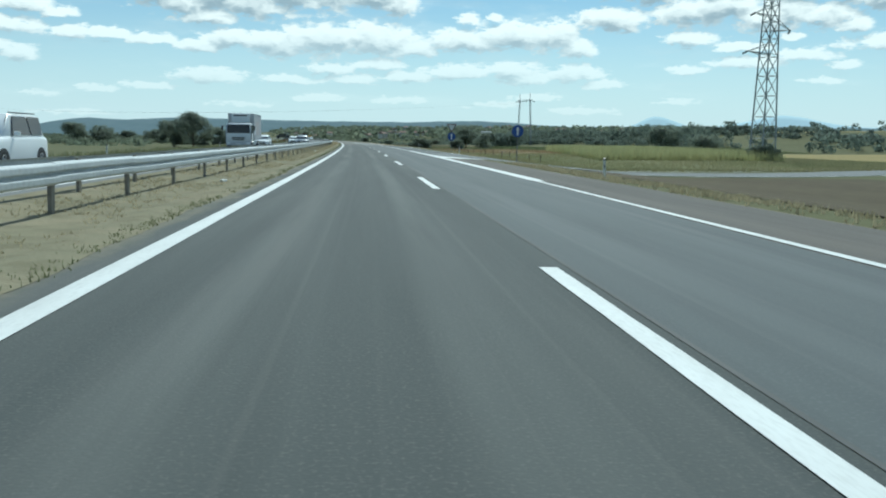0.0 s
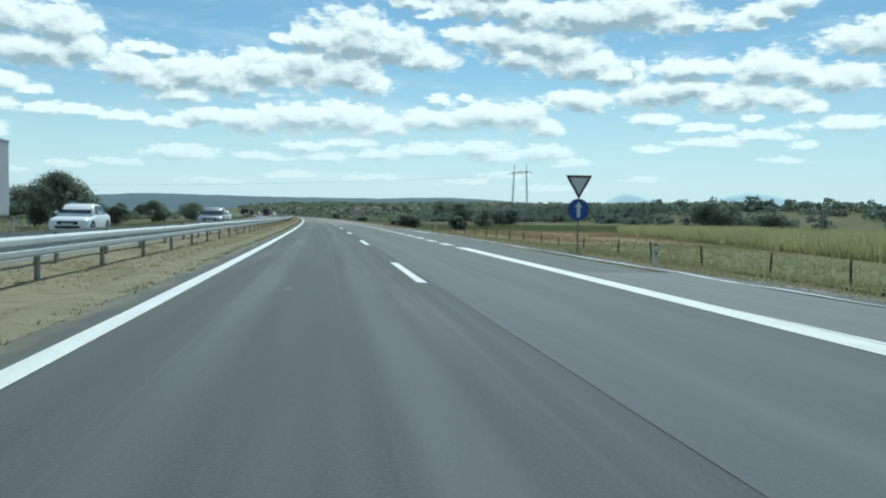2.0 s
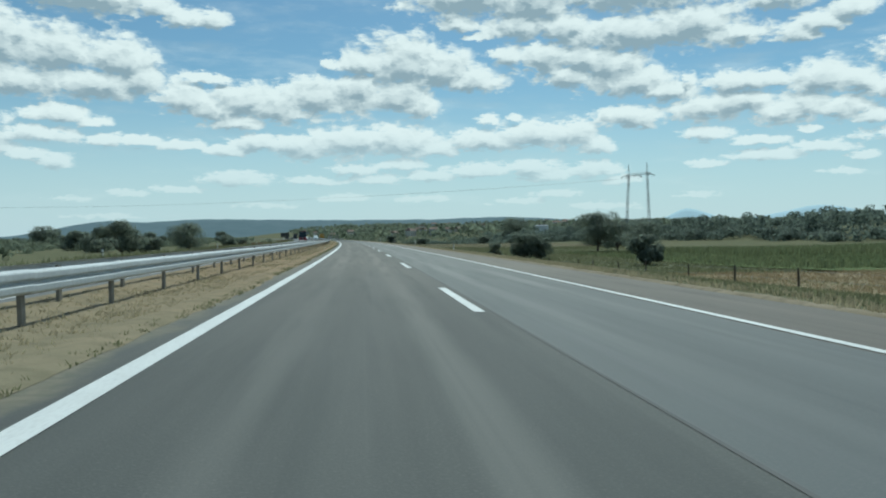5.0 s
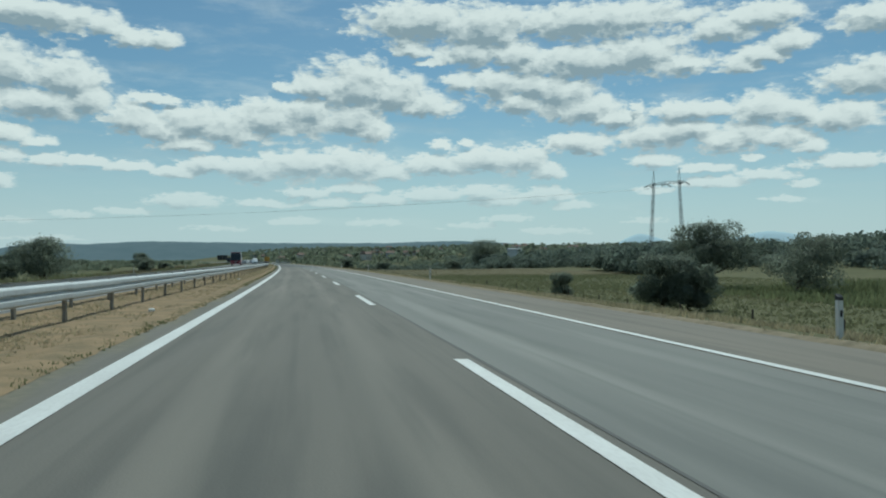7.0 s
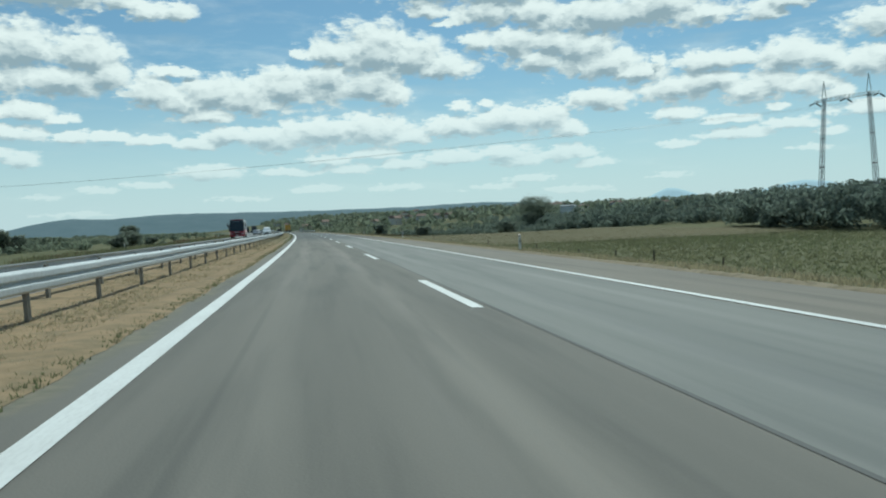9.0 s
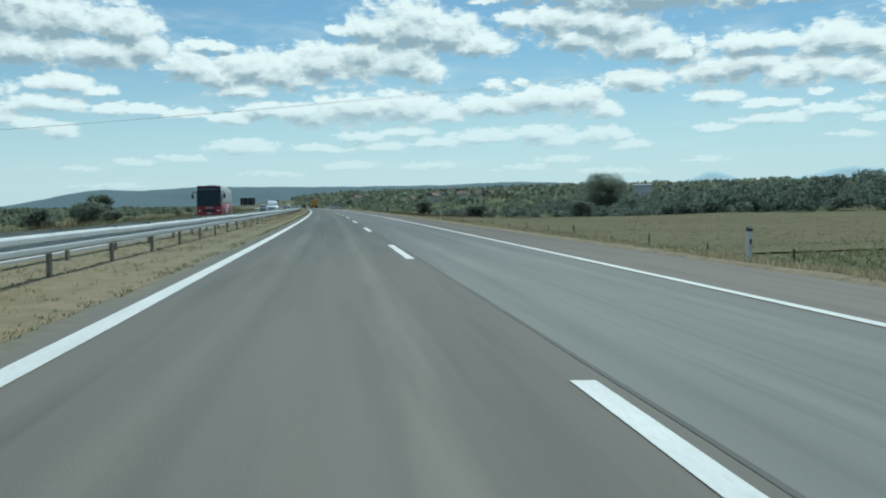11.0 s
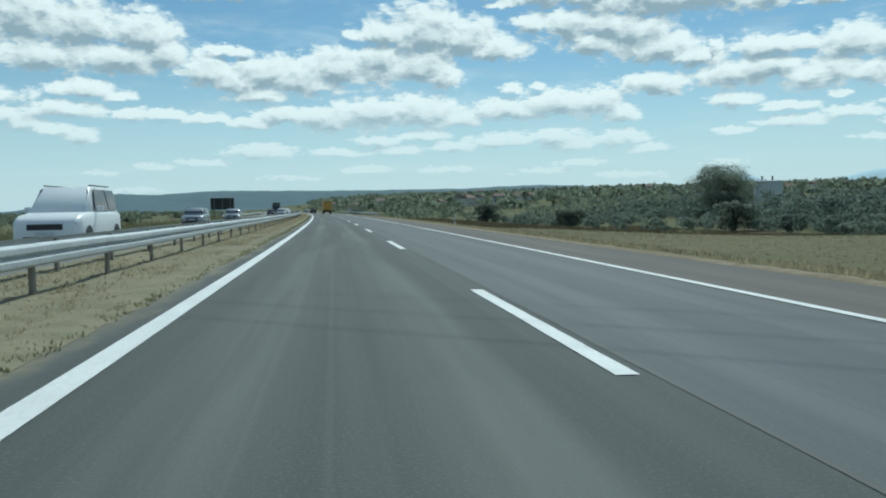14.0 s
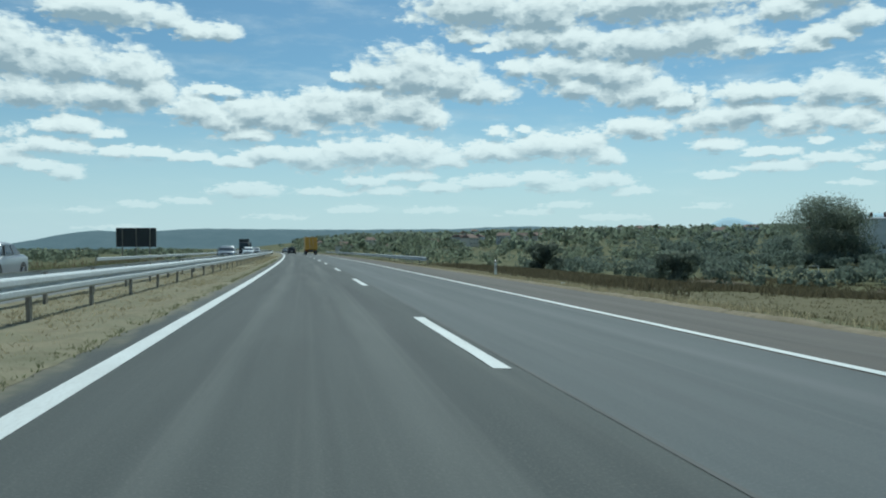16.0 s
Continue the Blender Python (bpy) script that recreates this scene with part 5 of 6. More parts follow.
spots = [(rng.uniform(1000, 2600), rng.uniform(0.0, 950), rng.uniform(7, 14), rng.uniform(12, 26)) for k in range(1400)]
spots = [(s, x + 0.06 * s, h, w) for s, x, h, w in spots]
wood_mass("hillside_wood", spots, "wooded village hillside in the distance", 5, 46, 1.1, LEAF_B, 3)
spots = [(rng.uniform(600, 1800), rng.uniform(330, 1500), rng.uniform(4, 8), rng.uniform(10, 20)) for k in range(700)]
wood_mass("right_hillside_wood", spots, "dark wooded hillside beyond the meadows", 6, 60, 1.1, LEAF_HAZED, 3)
spots = [(rng.uniform(600, 2200), -rng.uniform(180, 1400), rng.uniform(2.5, 4.5), rng.uniform(8, 20)) for k in range(380)]
wood_mass("left_plain_wood", spots, "scattered groves on the far plain", 7, 50, 0.9, LEAF_HAZED, 3)


# ---- grass, corn, weeds ----
def blades(name, spots_, mat, label, h, w, per, seed, lean=0.5, category="grass"):
    rng_ = np.random.default_rng(seed)
    base = np.repeat(np.asarray(spots_, dtype=float), per, axis=0)
    n = len(base)
    base[:, 0] += rng_.normal(size=n) * w * 2.2
    base[:, 1] += rng_.normal(size=n) * w * 2.2
    a = rng_.random(n) * 6.283
    hh = h * (0.4 + 0.9 * rng_.random(n))
    side = np.stack([np.cos(a), np.sin(a), np.zeros(n)], 1) * (w * (0.5 + rng_.random(n)))[:, None]
    b = rng_.random(n) * 6.283
    tip = base + np.stack([np.cos(b) * hh * lean * rng_.random(n), np.sin(b) * hh * lean * rng_.random(n), hh], 1)
    low = np.array((0, 0, 0.03))
    return tagged(soup(name, np.stack([base - side - low, base + side - low, tip], 1), 3, mat), label, category, kind="stuff")


def scatter(n, s0, s1, x0, x1, seed, clump=0.0, bias=None):
    rng_ = random.Random(seed)
    out = []
    while len(out) < n:
        s, x = rng_.uniform(s0, s1), rng_.uniform(x0, x1)
        if clump and noise.noise(Vector((s * clump, x * clump * 2, seed))) < rng_.uniform(-0.5, 0.35):
            continue
        p = ground_at(s, x)
        out.append((p.x, p.y, p.z))
    return out


def median_edge(s):
    return -2.37 + 0.13 * noise.noise(Vector((s * 0.11, 1, 0))) + 0.09 * noise.noise(Vector((s * 0.7, 2, 0))) + 0.06 * noise.noise(Vector((s * 3.1, 3, 0)))


mv, mf, mu = [], [], []
rows_at = [-140 + 2.0 * i for i in range(65)] + [-10 + 0.3 * i for i in range(2100)] + [620 + 4.0 * i for i in range(96)]
for s in rows_at:
    e = median_edge(s)
    for k in range(9):
        x = -5.5 + (e + 5.5) * k / 8
        z = ground_z(s, x) + 0.03 + 0.02 * noise.noise(Vector((s * 0.5, x * 0.9, 2)))
        if k >= 7:
            z = max(z, road_z(x) + (0.03, 0.004)[k == 8])
        if k == 0:
            z = 0.17
        mv.append(P(s, x, z))
        mu.append((x, s))
for i in range(len(rows_at) - 1):
    for k in range(8):
        a = i * 9 + k
        mf.append((a, a + 1, a + 10, a + 9))
tagged(mesh_ob("median", mv, mf, DRY, mu, smooth=True), "dry yellow grass median between the carriageways", "grass", kind="structure")


def on_median(n, s0, s1, x0, x1, seed, clump):
    return [(x, y, z + 0.028) for x, y, z in scatter(n, s0, s1, x0, x1, seed, clump)]


def along_edge(n, s0, s1, seed):
    rng_ = random.Random(seed)
    out = []
    while len(out) < n:
        s = rng_.uniform(s0, s1)
        if noise.noise(Vector((s * 0.35, seed, 0))) < rng_.uniform(-0.6, 0.4):
            continue
        x = median_edge(s) - abs(rng_.gauss(-0.03, 0.16))
        p = P(s, x, max(road_z(x) if x > -2.68 else -1, ground_z(s, x) + 0.03))
        out.append((p.x, p.y, p.z))
    return out


blades("median_grass", on_median(24000, -10, 330, -5.3, -2.65, 1, 0.35), BLADE_DRY, "short dry straw-coloured grass on the median", 0.05, 0.012, 5, 1, 2.2)
blades("median_grass_far", on_median(18000, 330, 640, -5.3, -2.65, 2, 0.35), BLADE_DRY, "short dry straw-coloured grass on the median", 0.055, 0.015, 4, 2, 2.2)
blades("median_edge_weeds", along_edge(8000, -10, 600, 3), BLADE_GREEN, "low green weeds along the asphalt's edge", 0.045, 0.014, 6, 3, 1.4)
verge = []
for (s0, s1, x0, x1, n, sd) in ((-20, 47, 8.4, 10.6, 2400, 4), (150, 600, 8.45, 10.8, 12000, 5), (70, 152, 9.75, 11.6, 2400, 6), (182, 240, 9.3, 17.0, 9500, 20)):
    verge += scatter(n, s0, s1, x0, x1, sd, 0.25)
blades("verge_grass", verge, BLADE_DRY, "pale dry grass along the outer verge", 0.15, 0.016, 7, 6, 0.9)
blades("slope_grass_dry", scatter(22000, 400, 620, 9.6, 24, 17), BLADE_TAN, "rough tan grass on the slope", 0.14, 0.035, 4, 17, 1.8)
blades("tan_meadow_grass", scatter(26000, 395, 600, 24, 84, 18), BLADE_TAN, "mown tan grass on the dry meadow", 0.16, 0.07, 4, 18, 2.0)
blades("slope_grass", scatter(24000, 150, 420, 9.8, 22, 7, 0.03), BLADE_GREEN, "rough green and brown grass on the slope", 0.16, 0.04, 4, 7, 1.6)
blades("near_meadow_grass", scatter(20000, 66, 215, 12.4, 27, 8, 0.06), BLADE_FRESH, "rough meadow grass behind the field fence", 0.15, 0.014, 5, 8, 1.4)
blades("fallow_weeds", scatter(13000, 566, 665, 24, 92, 9, 0.05), WEED, "dark brown weeds on the fallow land", 0.6, 0.07, 5, 9, 0.8, "weeds")
blades("far_meadow_grass", scatter(25000, 215, 400, 22, 80, 10), BLADE_GREEN, "long grass on the low meadow", 0.20, 0.07, 4, 10, 1.8)
blades("left_verge_grass", scatter(9000, -10, 620, -24, -17, 11, 0.1), BLADE_GREEN, "rough green grass on the far verge", 0.4, 0.045, 4, 11, 0.8)
blades("brown_field_grass", [(x, y, z + 0.08) for x, y, z in scatter(24000, 122, 210, 17, 58, 19, 0.08)], BLADE_BROWN, "short brown dry grass on the field", 0.2, 0.020, 4, 19, 1.2)
blades("left_field_weeds", scatter(18000, 400, 640, -42, -19, 15, 0.05), WEED_RED, "tall reddish-brown dry weeds beyond the far verge", 0.9, 0.055, 4, 15, 0.6, "weeds")
blades("side_road_grass", [q for q in scatter(26000, 54, 118, 13, 60, 16, 0.03) if q[1] > 55.5 + 0.0115 * (q[0] - 20) ** 2], BLADE_FRESH, "long green grass beyond the side road", 0.26, 0.022, 5, 16, 1.1)
corn_spots = []
rng = random.Random(9)
for i in range(24):
    for j in range(330):
        s = 84 + j * 0.385 + rng.uniform(-0.15, 0.15)
        x = 28.0 + i * 0.9 + rng.uniform(-0.12, 0.12) + (s - 98) * 0.17 + 14 * ease(s, 150, 212)
        p = ground_at(s, x)
        corn_spots.append((p.x, p.y, p.z))
blades("corn_crop", corn_spots, CORN, "tall yellow-green corn in close rows", 1.2, 0.034, 16, 12, 0.6, "crop")
blades("green_crop", scatter(14000, 216, 300, 40, 150, 13), CROP_LOW, "dense dark green crop before the trees", 0.6, 0.13, 4, 13, 0.5, "crop")
blades("far_corn", scatter(6000, 262, 300, 56, 110, 14), CROP_LOW, "corn strip behind the bushes", 1.2, 0.12, 4, 14, 0.4, "crop")


# ---- vehicles ----
def loft(sections):
    """Skin over closed sections, each a list of points (all of one length)."""
    bm = bmesh.new()
    rings = [[bm.verts.new(p) for p in sec] for sec in sections]
    n = len(rings[0])
    for a, b in zip(rings, rings[1:]):
        for i in range(n):
            j = (i + 1) % n
            bm.faces.new((a[i], a[j], b[j], b[i]))
    bm.faces.new(rings[0][::-1])
    bm.faces.new(rings[-1])
    bmesh.ops.recalc_face_normals(bm, faces=bm.faces)
    return bm


def section(y, w, z0, z1, r=0.12, inset=0.0):
    """A rounded oblong across the vehicle at y, half width w, from z0 to z1; inset narrows its top."""
    pts = []
    for cx, cz, a0 in ((1, 0, -90), (1, 1, 0), (-1, 1, 90), (-1, 0, 180)):
        for k in range(4):
            a = radians(a0 + 30 * k)
            hw = w - inset * cz
            rr = min(r, (z1 - z0) / 2.2, hw / 2)
            pts.append((cx * (hw - rr) + rr * math.cos(a), y, (z1 - rr if cz else z0 + rr) + rr * math.sin(a)))
    return pts


def quad_plate(pts, thick=0.012):
    """A thin glass plate through four corners, pushed out along its face."""
    p = [Vector(q) for q in pts]
    nrm = (p[1] - p[0]).cross(p[3] - p[0]).normalized()
    bm = bmesh.new()
    lo = [bm.verts.new(q) for q in p]
    hi = [bm.verts.new(q + nrm * thick) for q in p]
    bm.faces.new(lo[::-1])
    bm.faces.new(hi)
    for i in range(4):
        j = (i + 1) % 4
        bm.faces.new((lo[i], lo[j], hi[j], hi[i]))
    bmesh.ops.recalc_face_normals(bm, faces=bm.faces)
    return bm


def wheel(root, x, y, r, w=0.22):
    def across(bm):
        bmesh.ops.transform(bm, matrix=Matrix.Translation((x, y, r)) @ Matrix.Rotation(radians(90), 4, "Y"), verts=bm.verts)
        return bm
    bm = bmesh.new()
    bmesh.ops.create_cone(bm, cap_ends=True, segments=24, radius1=r, radius2=r, depth=w)
    bmesh.ops.bevel(bm, geom=[e for e in bm.edges if len(e.link_faces) == 2 and e.calc_face_angle(0) > 1], offset=0.03, segments=2, affect="EDGES")
    wh = part("wheel", across(bm), RUBBER, root, "black rubber tyre")
    e = 1 if x > 0 else -1
    spokes = []
    for k in range(5):
        a = k * 1.2566
        spokes.append(box(0.06 * r / 0.32, r * 0.62, 0.02, 0, r * 0.33, 0, 0.0))
        bmesh.ops.rotate(spokes[-1], cent=(0, 0, 0), matrix=Matrix.Rotation(a, 3, "Z"), verts=spokes[-1].verts)
    ring = bmesh.new()
    bmesh.ops.create_cone(ring, cap_ends=False, segments=24, radius1=r * 0.66, radius2=r * 0.62, depth=0.05)
    hub = bmesh.new()
    bmesh.ops.create_cone(hub, cap_ends=True, segments=12, radius1=r * 0.2, radius2=r * 0.16, depth=0.04)
    rim = join(ring, hub, *spokes)
    bmesh.ops.transform(rim, matrix=Matrix.Translation((x + e * (w / 2 + 0.004), y, r)) @ Matrix.Rotation(radians(90 * e), 4, "Y"), verts=rim.verts)
    part("rim", rim, ALLOY, wh, "grey alloy rim")


def car(m, paint, label, L=4.4, W=1.78, H=1.46, tall=False, estate=False):
    """A passenger car whose nose points to -y of m. Its origin lies on the ground under its middle."""
    root = thing("car", m, label, "car", "cars")
    h, w = L / 2, W / 2
    belt = H * (0.66 if not tall else 0.60)
    hood = H * (0.58 if not tall else 0.58)
    sec = [section(-h, w * 0.78, 0.30, hood * 0.74, 0.12), section(-h + 0.12, w * 0.92, 0.22, hood * 0.86, 0.14), section(-h + 0.45, w * 0.98, 0.20, hood * 0.96, 0.16),
           section(-h + 1.15, w, 0.20, hood + 0.03, 0.16), section(-h + 1.45, w, 0.20, belt, 0.14), section(h - 1.0, w, 0.20, belt + 0.03, 0.14),
           section(h - 0.4, w * 0.98, 0.22, belt + 0.03, 0.16), section(h - 0.1, w * 0.93, 0.24, belt, 0.16), section(h, w * 0.82, 0.32, belt * 0.9, 0.14)]
    part("body", loft(sec), paint, root, smooth=True)
    y0, y1 = -h + 1.05, (h - 0.12 if estate or tall else h - 0.55)
    t0, t1 = -h + 1.85, (h - 0.42 if estate or tall else h - 1.25)
    ins = 0.17
    cab = [section(y0, w * 0.86, belt - 0.12, belt - 0.02, 0.04, 0.02), section(t0, w - 0.06, belt - 0.14, H - 0.03, 0.10, ins), section((t0 + t1) / 2, w - 0.05, belt - 0.14, H, 0.11, ins),
           section(t1, w - 0.06, belt - 0.14, H - 0.04, 0.10, ins), section(y1, w * 0.84, belt - 0.12, belt + 0.02, 0.04, 0.02)]
    part("cabin", loft(cab), paint, root, smooth=True)
    zt = H - 0.10
    fw, tw = w * 0.80, w - 0.06 - ins - 0.04
    part("windscreen", quad_plate(((-fw, y0 + 0.10, belt + 0.02), (fw, y0 + 0.10, belt + 0.02), (tw, t0 - 0.03, zt), (-tw, t0 - 0.03, zt)), 0.03), GLASS_DARK, root, "dark windscreen")
    part("rear_window", quad_plate(((fw, y1 - 0.10, belt + 0.08), (-fw, y1 - 0.10, belt + 0.08), (-tw, t1 + 0.03, zt), (tw, t1 + 0.03, zt)), 0.03), GLASS_DARK, root, "dark rear window")
    mid = (t0 + t1) / 2 + 0.05
    for e in (-1, 1):
        for ya, yb, yc, yd in ((y0 + 0.55, mid - 0.05, mid - 0.05, t0 + 0.12), (mid + 0.05, y1 - 0.45, t1 - 0.05, mid + 0.05)):
            pts = ((e * (w - 0.055), ya, belt + 0.03), (e * (w - 0.055), yb, belt + 0.03), (e * (w - ins - 0.03), yc, zt), (e * (w - ins - 0.03), yd, zt))
            part("side_window", quad_plate(pts if e > 0 else pts[::-1], 0.02), GLASS_DARK, root, "dark side window")
        part("headlight", box(0.36, 0.14, 0.14, e * w * 0.70, -h + 0.13, hood * 0.66, 0.04), LAMP_ON, root, "clear headlight")
        part("tail_light", box(0.22, 0.10, 0.22, e * w * 0.76, h - 0.06, belt * 0.70, 0.03), TAIL, root, "red tail light")
        part("mirror", box(0.18, 0.10, 0.13, e * (w + 0.07), y0 + 0.62, belt + 0.02, 0.03), paint, root)
        part("sill", box(0.05, L * 0.5, 0.10, e * (w - 0.01), 0, 0.20, 0.02), PLASTIC_K, root, "black sill")
        for y in (-h + 0.82, h - 0.82):
            wheel(root, e * (w - 0.10), y, 0.32)
            arch = disc(0.38, -0.02, 0.02, 24)
            bmesh.ops.rotate(arch, cent=(0, 0, 0), matrix=Matrix.Rotation(radians(90), 3, "Z"), verts=arch.verts)
            part("wheel_arch", moved(arch, e * (w - 0.012), y, 0.34), PLASTIC_K, root, "dark wheel arch")
    part("grille", box(W * 0.5, 0.06, 0.16, 0, -h + 0.0, hood * 0.58, 0.02), PLASTIC_K, root, "black grille")
    part("lower_intake", box(W * 0.62, 0.06, 0.13, 0, -h + 0.02, 0.32, 0.02), PLASTIC_K, root, "black lower intake")
    part("front_plate", box(0.50, 0.02, 0.11, 0, -h - 0.025, 0.46, 0.004), SIGN_WHITE, root, "plain pale number plate")
    part("rear_plate", box(0.50, 0.02, 0.11, 0, h + 0.012, 0.62, 0.004), SIGN_WHITE, root, "plain pale number plate")
    if estate or tall:
        for e in (-1, 1):
            part("roof_rail", rod((e * (w - ins - 0.12), t0 + 0.1, H + 0.02), (e * (w - ins - 0.12), t1 - 0.1, H + 0.02), 0.02, seg=6), PLASTIC_K, root)
    return root


def oncoming(s, x, turn=0.0):
    return at_road(s, x, road_z(x), turn)


def ahead(s, x):
    return at_road(s, x, road_z(x), math.pi)


car(oncoming(27.0, -11.6), CAR_WHITE, "white compact van with dark windows on the opposite carriageway", 4.5, 1.82, 1.80, tall=True, estate=True)
car(oncoming(100.0, -11.4), CAR_WHITE, "white hatchback on the opposite carriageway behind a truck", 4.2, 1.80, 1.48)
car(oncoming(120.5, -7.8), CAR_SILVER, "silver saloon with glaring windscreen on the opposite carriageway", 4.6, 1.80, 1.45)
car(oncoming(160.0, -11.4), CAR_WHITE, "white saloon alone on the opposite carriageway", 4.4, 1.78, 1.46)
car(oncoming(517.0, -11.4), CAR_SILVER, "silver estate car on the opposite carriageway", 4.5, 1.80, 1.50, estate=True)
car(oncoming(547.0, -11.4), CAR_SILVER, "silver hatchback with bright headlights on the opposite carriageway", 4.2, 1.80, 1.46)
car(oncoming(471.0, -7.8), CAR_WHITE, "white compact van with dark windows behind a coach", 4.5, 1.82, 1.85, tall=True, estate=True)
car(oncoming(606.0, -7.8), CAR_SILVER, "silver car far off on the opposite carriageway", 4.4, 1.78, 1.46)
car(oncoming(648.0, -11.4), CAR_DARK, "dark car in a far row of oncoming traffic", 4.4, 1.78, 1.46)
car(oncoming(655.0, -7.8), CAR_WHITE, "white saloon in a far row of oncoming traffic", 4.4, 1.78, 1.46)
car(oncoming(705.0, -7.8), CAR_SILVER, "grey car in a far row of oncoming traffic", 4.4, 1.78, 1.46)
car(oncoming(790.0, -11.4), CAR_DARK, "dark car very far down the opposite carriageway", 4.4, 1.78, 1.46)
car(ahead(702.0, 0.1), CAR_DARK, "dark estate car driving ahead in the fast lane", 4.6, 1.82, 1.58, tall=True, estate=True)
car(ahead(765.0, 0.0), CAR_SILVER, "grey car far ahead in the fast lane", 4.4, 1.78, 1.46)


def box_truck(m):
    root = thing("box_truck", m, "white refrigerated box truck with dark windscreen and side print", "truck")
    w = 1.22
    part("chassis", box(0.9, 7.4, 0.25, 0, 0.3, 0.62, 0.02), PLASTIC_K, root, "black chassis")
    part("cab", loft([section(-4.05, w * 0.94, 0.62, 1.45, 0.10), section(-3.98, w * 0.97, 0.58, 1.60, 0.12), section(-3.80, w * 0.97, 0.58, 2.42, 0.14, 0.05),
                      section(-3.0, w * 0.97, 0.62, 2.50, 0.14, 0.06), section(-2.25, w * 0.97, 0.62, 2.48, 0.12, 0.06)]), TRUCK_WHITE, root, smooth=True)
    part("windscreen", quad_plate(((-w * 0.88, -4.03, 1.52), (w * 0.88, -4.03, 1.52), (w * 0.84, -3.82, 2.32), (-w * 0.84, -3.82, 2.32)), 0.03), GLASS_DARK, root, "dark windscreen")
    part("bumper", box(2.3, 0.30, 0.36, 0, -4.0, 0.34, 0.06), TRUCK_GREY, root, "grey bumper")
    part("grille", box(1.25, 0.05, 0.10, 0, -4.10, 1.02, 0.02), PLASTIC_K, root, "black grille slot")
    part("lower_grille", box(1.1, 0.05, 0.08, 0, -4.10, 0.86, 0.02), PLASTIC_K, root, "black lower grille slot")
    part("number_plate", box(0.50, 0.02, 0.11, 0, -4.16, 0.46, 0.004), SIGN_WHITE, root, "plain pale number plate")
    for e in (-1, 1):
        part("headlight", box(0.34, 0.08, 0.16, e * 0.92, -4.14, 0.46, 0.03), LAMP_ON, root, "bright headlight")
        part("side_window", quad_plate([(e * w * 0.975, y, z) for y, z in (((-3.7, 1.55), (-2.7, 1.55), (-2.7, 2.28), (-3.6, 2.28))[::e])], 0.02), GLASS_DARK, root, "dark cab window")
        arm = part("mirror_arm", rod((e * w * 0.95, -3.85, 2.2), (e * (w + 0.28), -4.0, 2.2), 0.02, seg=6), PLASTIC_K, root)
        part("mirror", box(0.16, 0.08, 0.42, e * (w + 0.28), -4.0, 1.80, 0.03), PLASTIC_K, arm, "black door mirror")
        part("corner_deflector", box(0.05, 0.20, 0.75, e * w * 0.99, -3.9, 0.9, 0.02), PLASTIC_K, root, "dark corner deflector")
        for y in (-3.1, 2.2):
            wheel(root, e * (w - 0.16), y, 0.42, 0.28)
        part("side_guard", box(0.04, 3.2, 0.30, e * (w - 0.08), -0.2, 0.55, 0.01), TRUCK_WHITE, root)
    cargo = part("cargo_box", box(2.5, 6.3, 2.5, 0, 1.2, 0.95, 0.05), TRUCK_GREY, root, "pale grey insulated cargo box")
    for e in (-1, 1):
        part("side_print", box(0.01, 2.6, 1.3, e * 1.256, 0.8, 1.4, 0.0), TRUCK_PINK, cargo, "faded reddish side print")
        part("side_panel", box(0.012, 1.2, 0.8, e * 1.257, -1.2, 1.35, 0.0), TRUCK_WHITE, cargo, "pale side panel")
        part("edge_trim", box(0.03, 6.3, 0.06, e * 1.255, 1.2, 3.38, 0.01), ZINC, cargo)
    unit = part("cooling_unit", box(1.75, 0.5, 0.85, 0, -2.15, 2.52, 0.08), TRUCK_WHITE, root, "white cooling unit")
    part("vent", box(1.3, 0.05, 0.12, 0, -2.42, 3.18, 0.02), PLASTIC_K, unit, "dark vent slot")
    return root


box_truck(oncoming(83.5, -11.5))


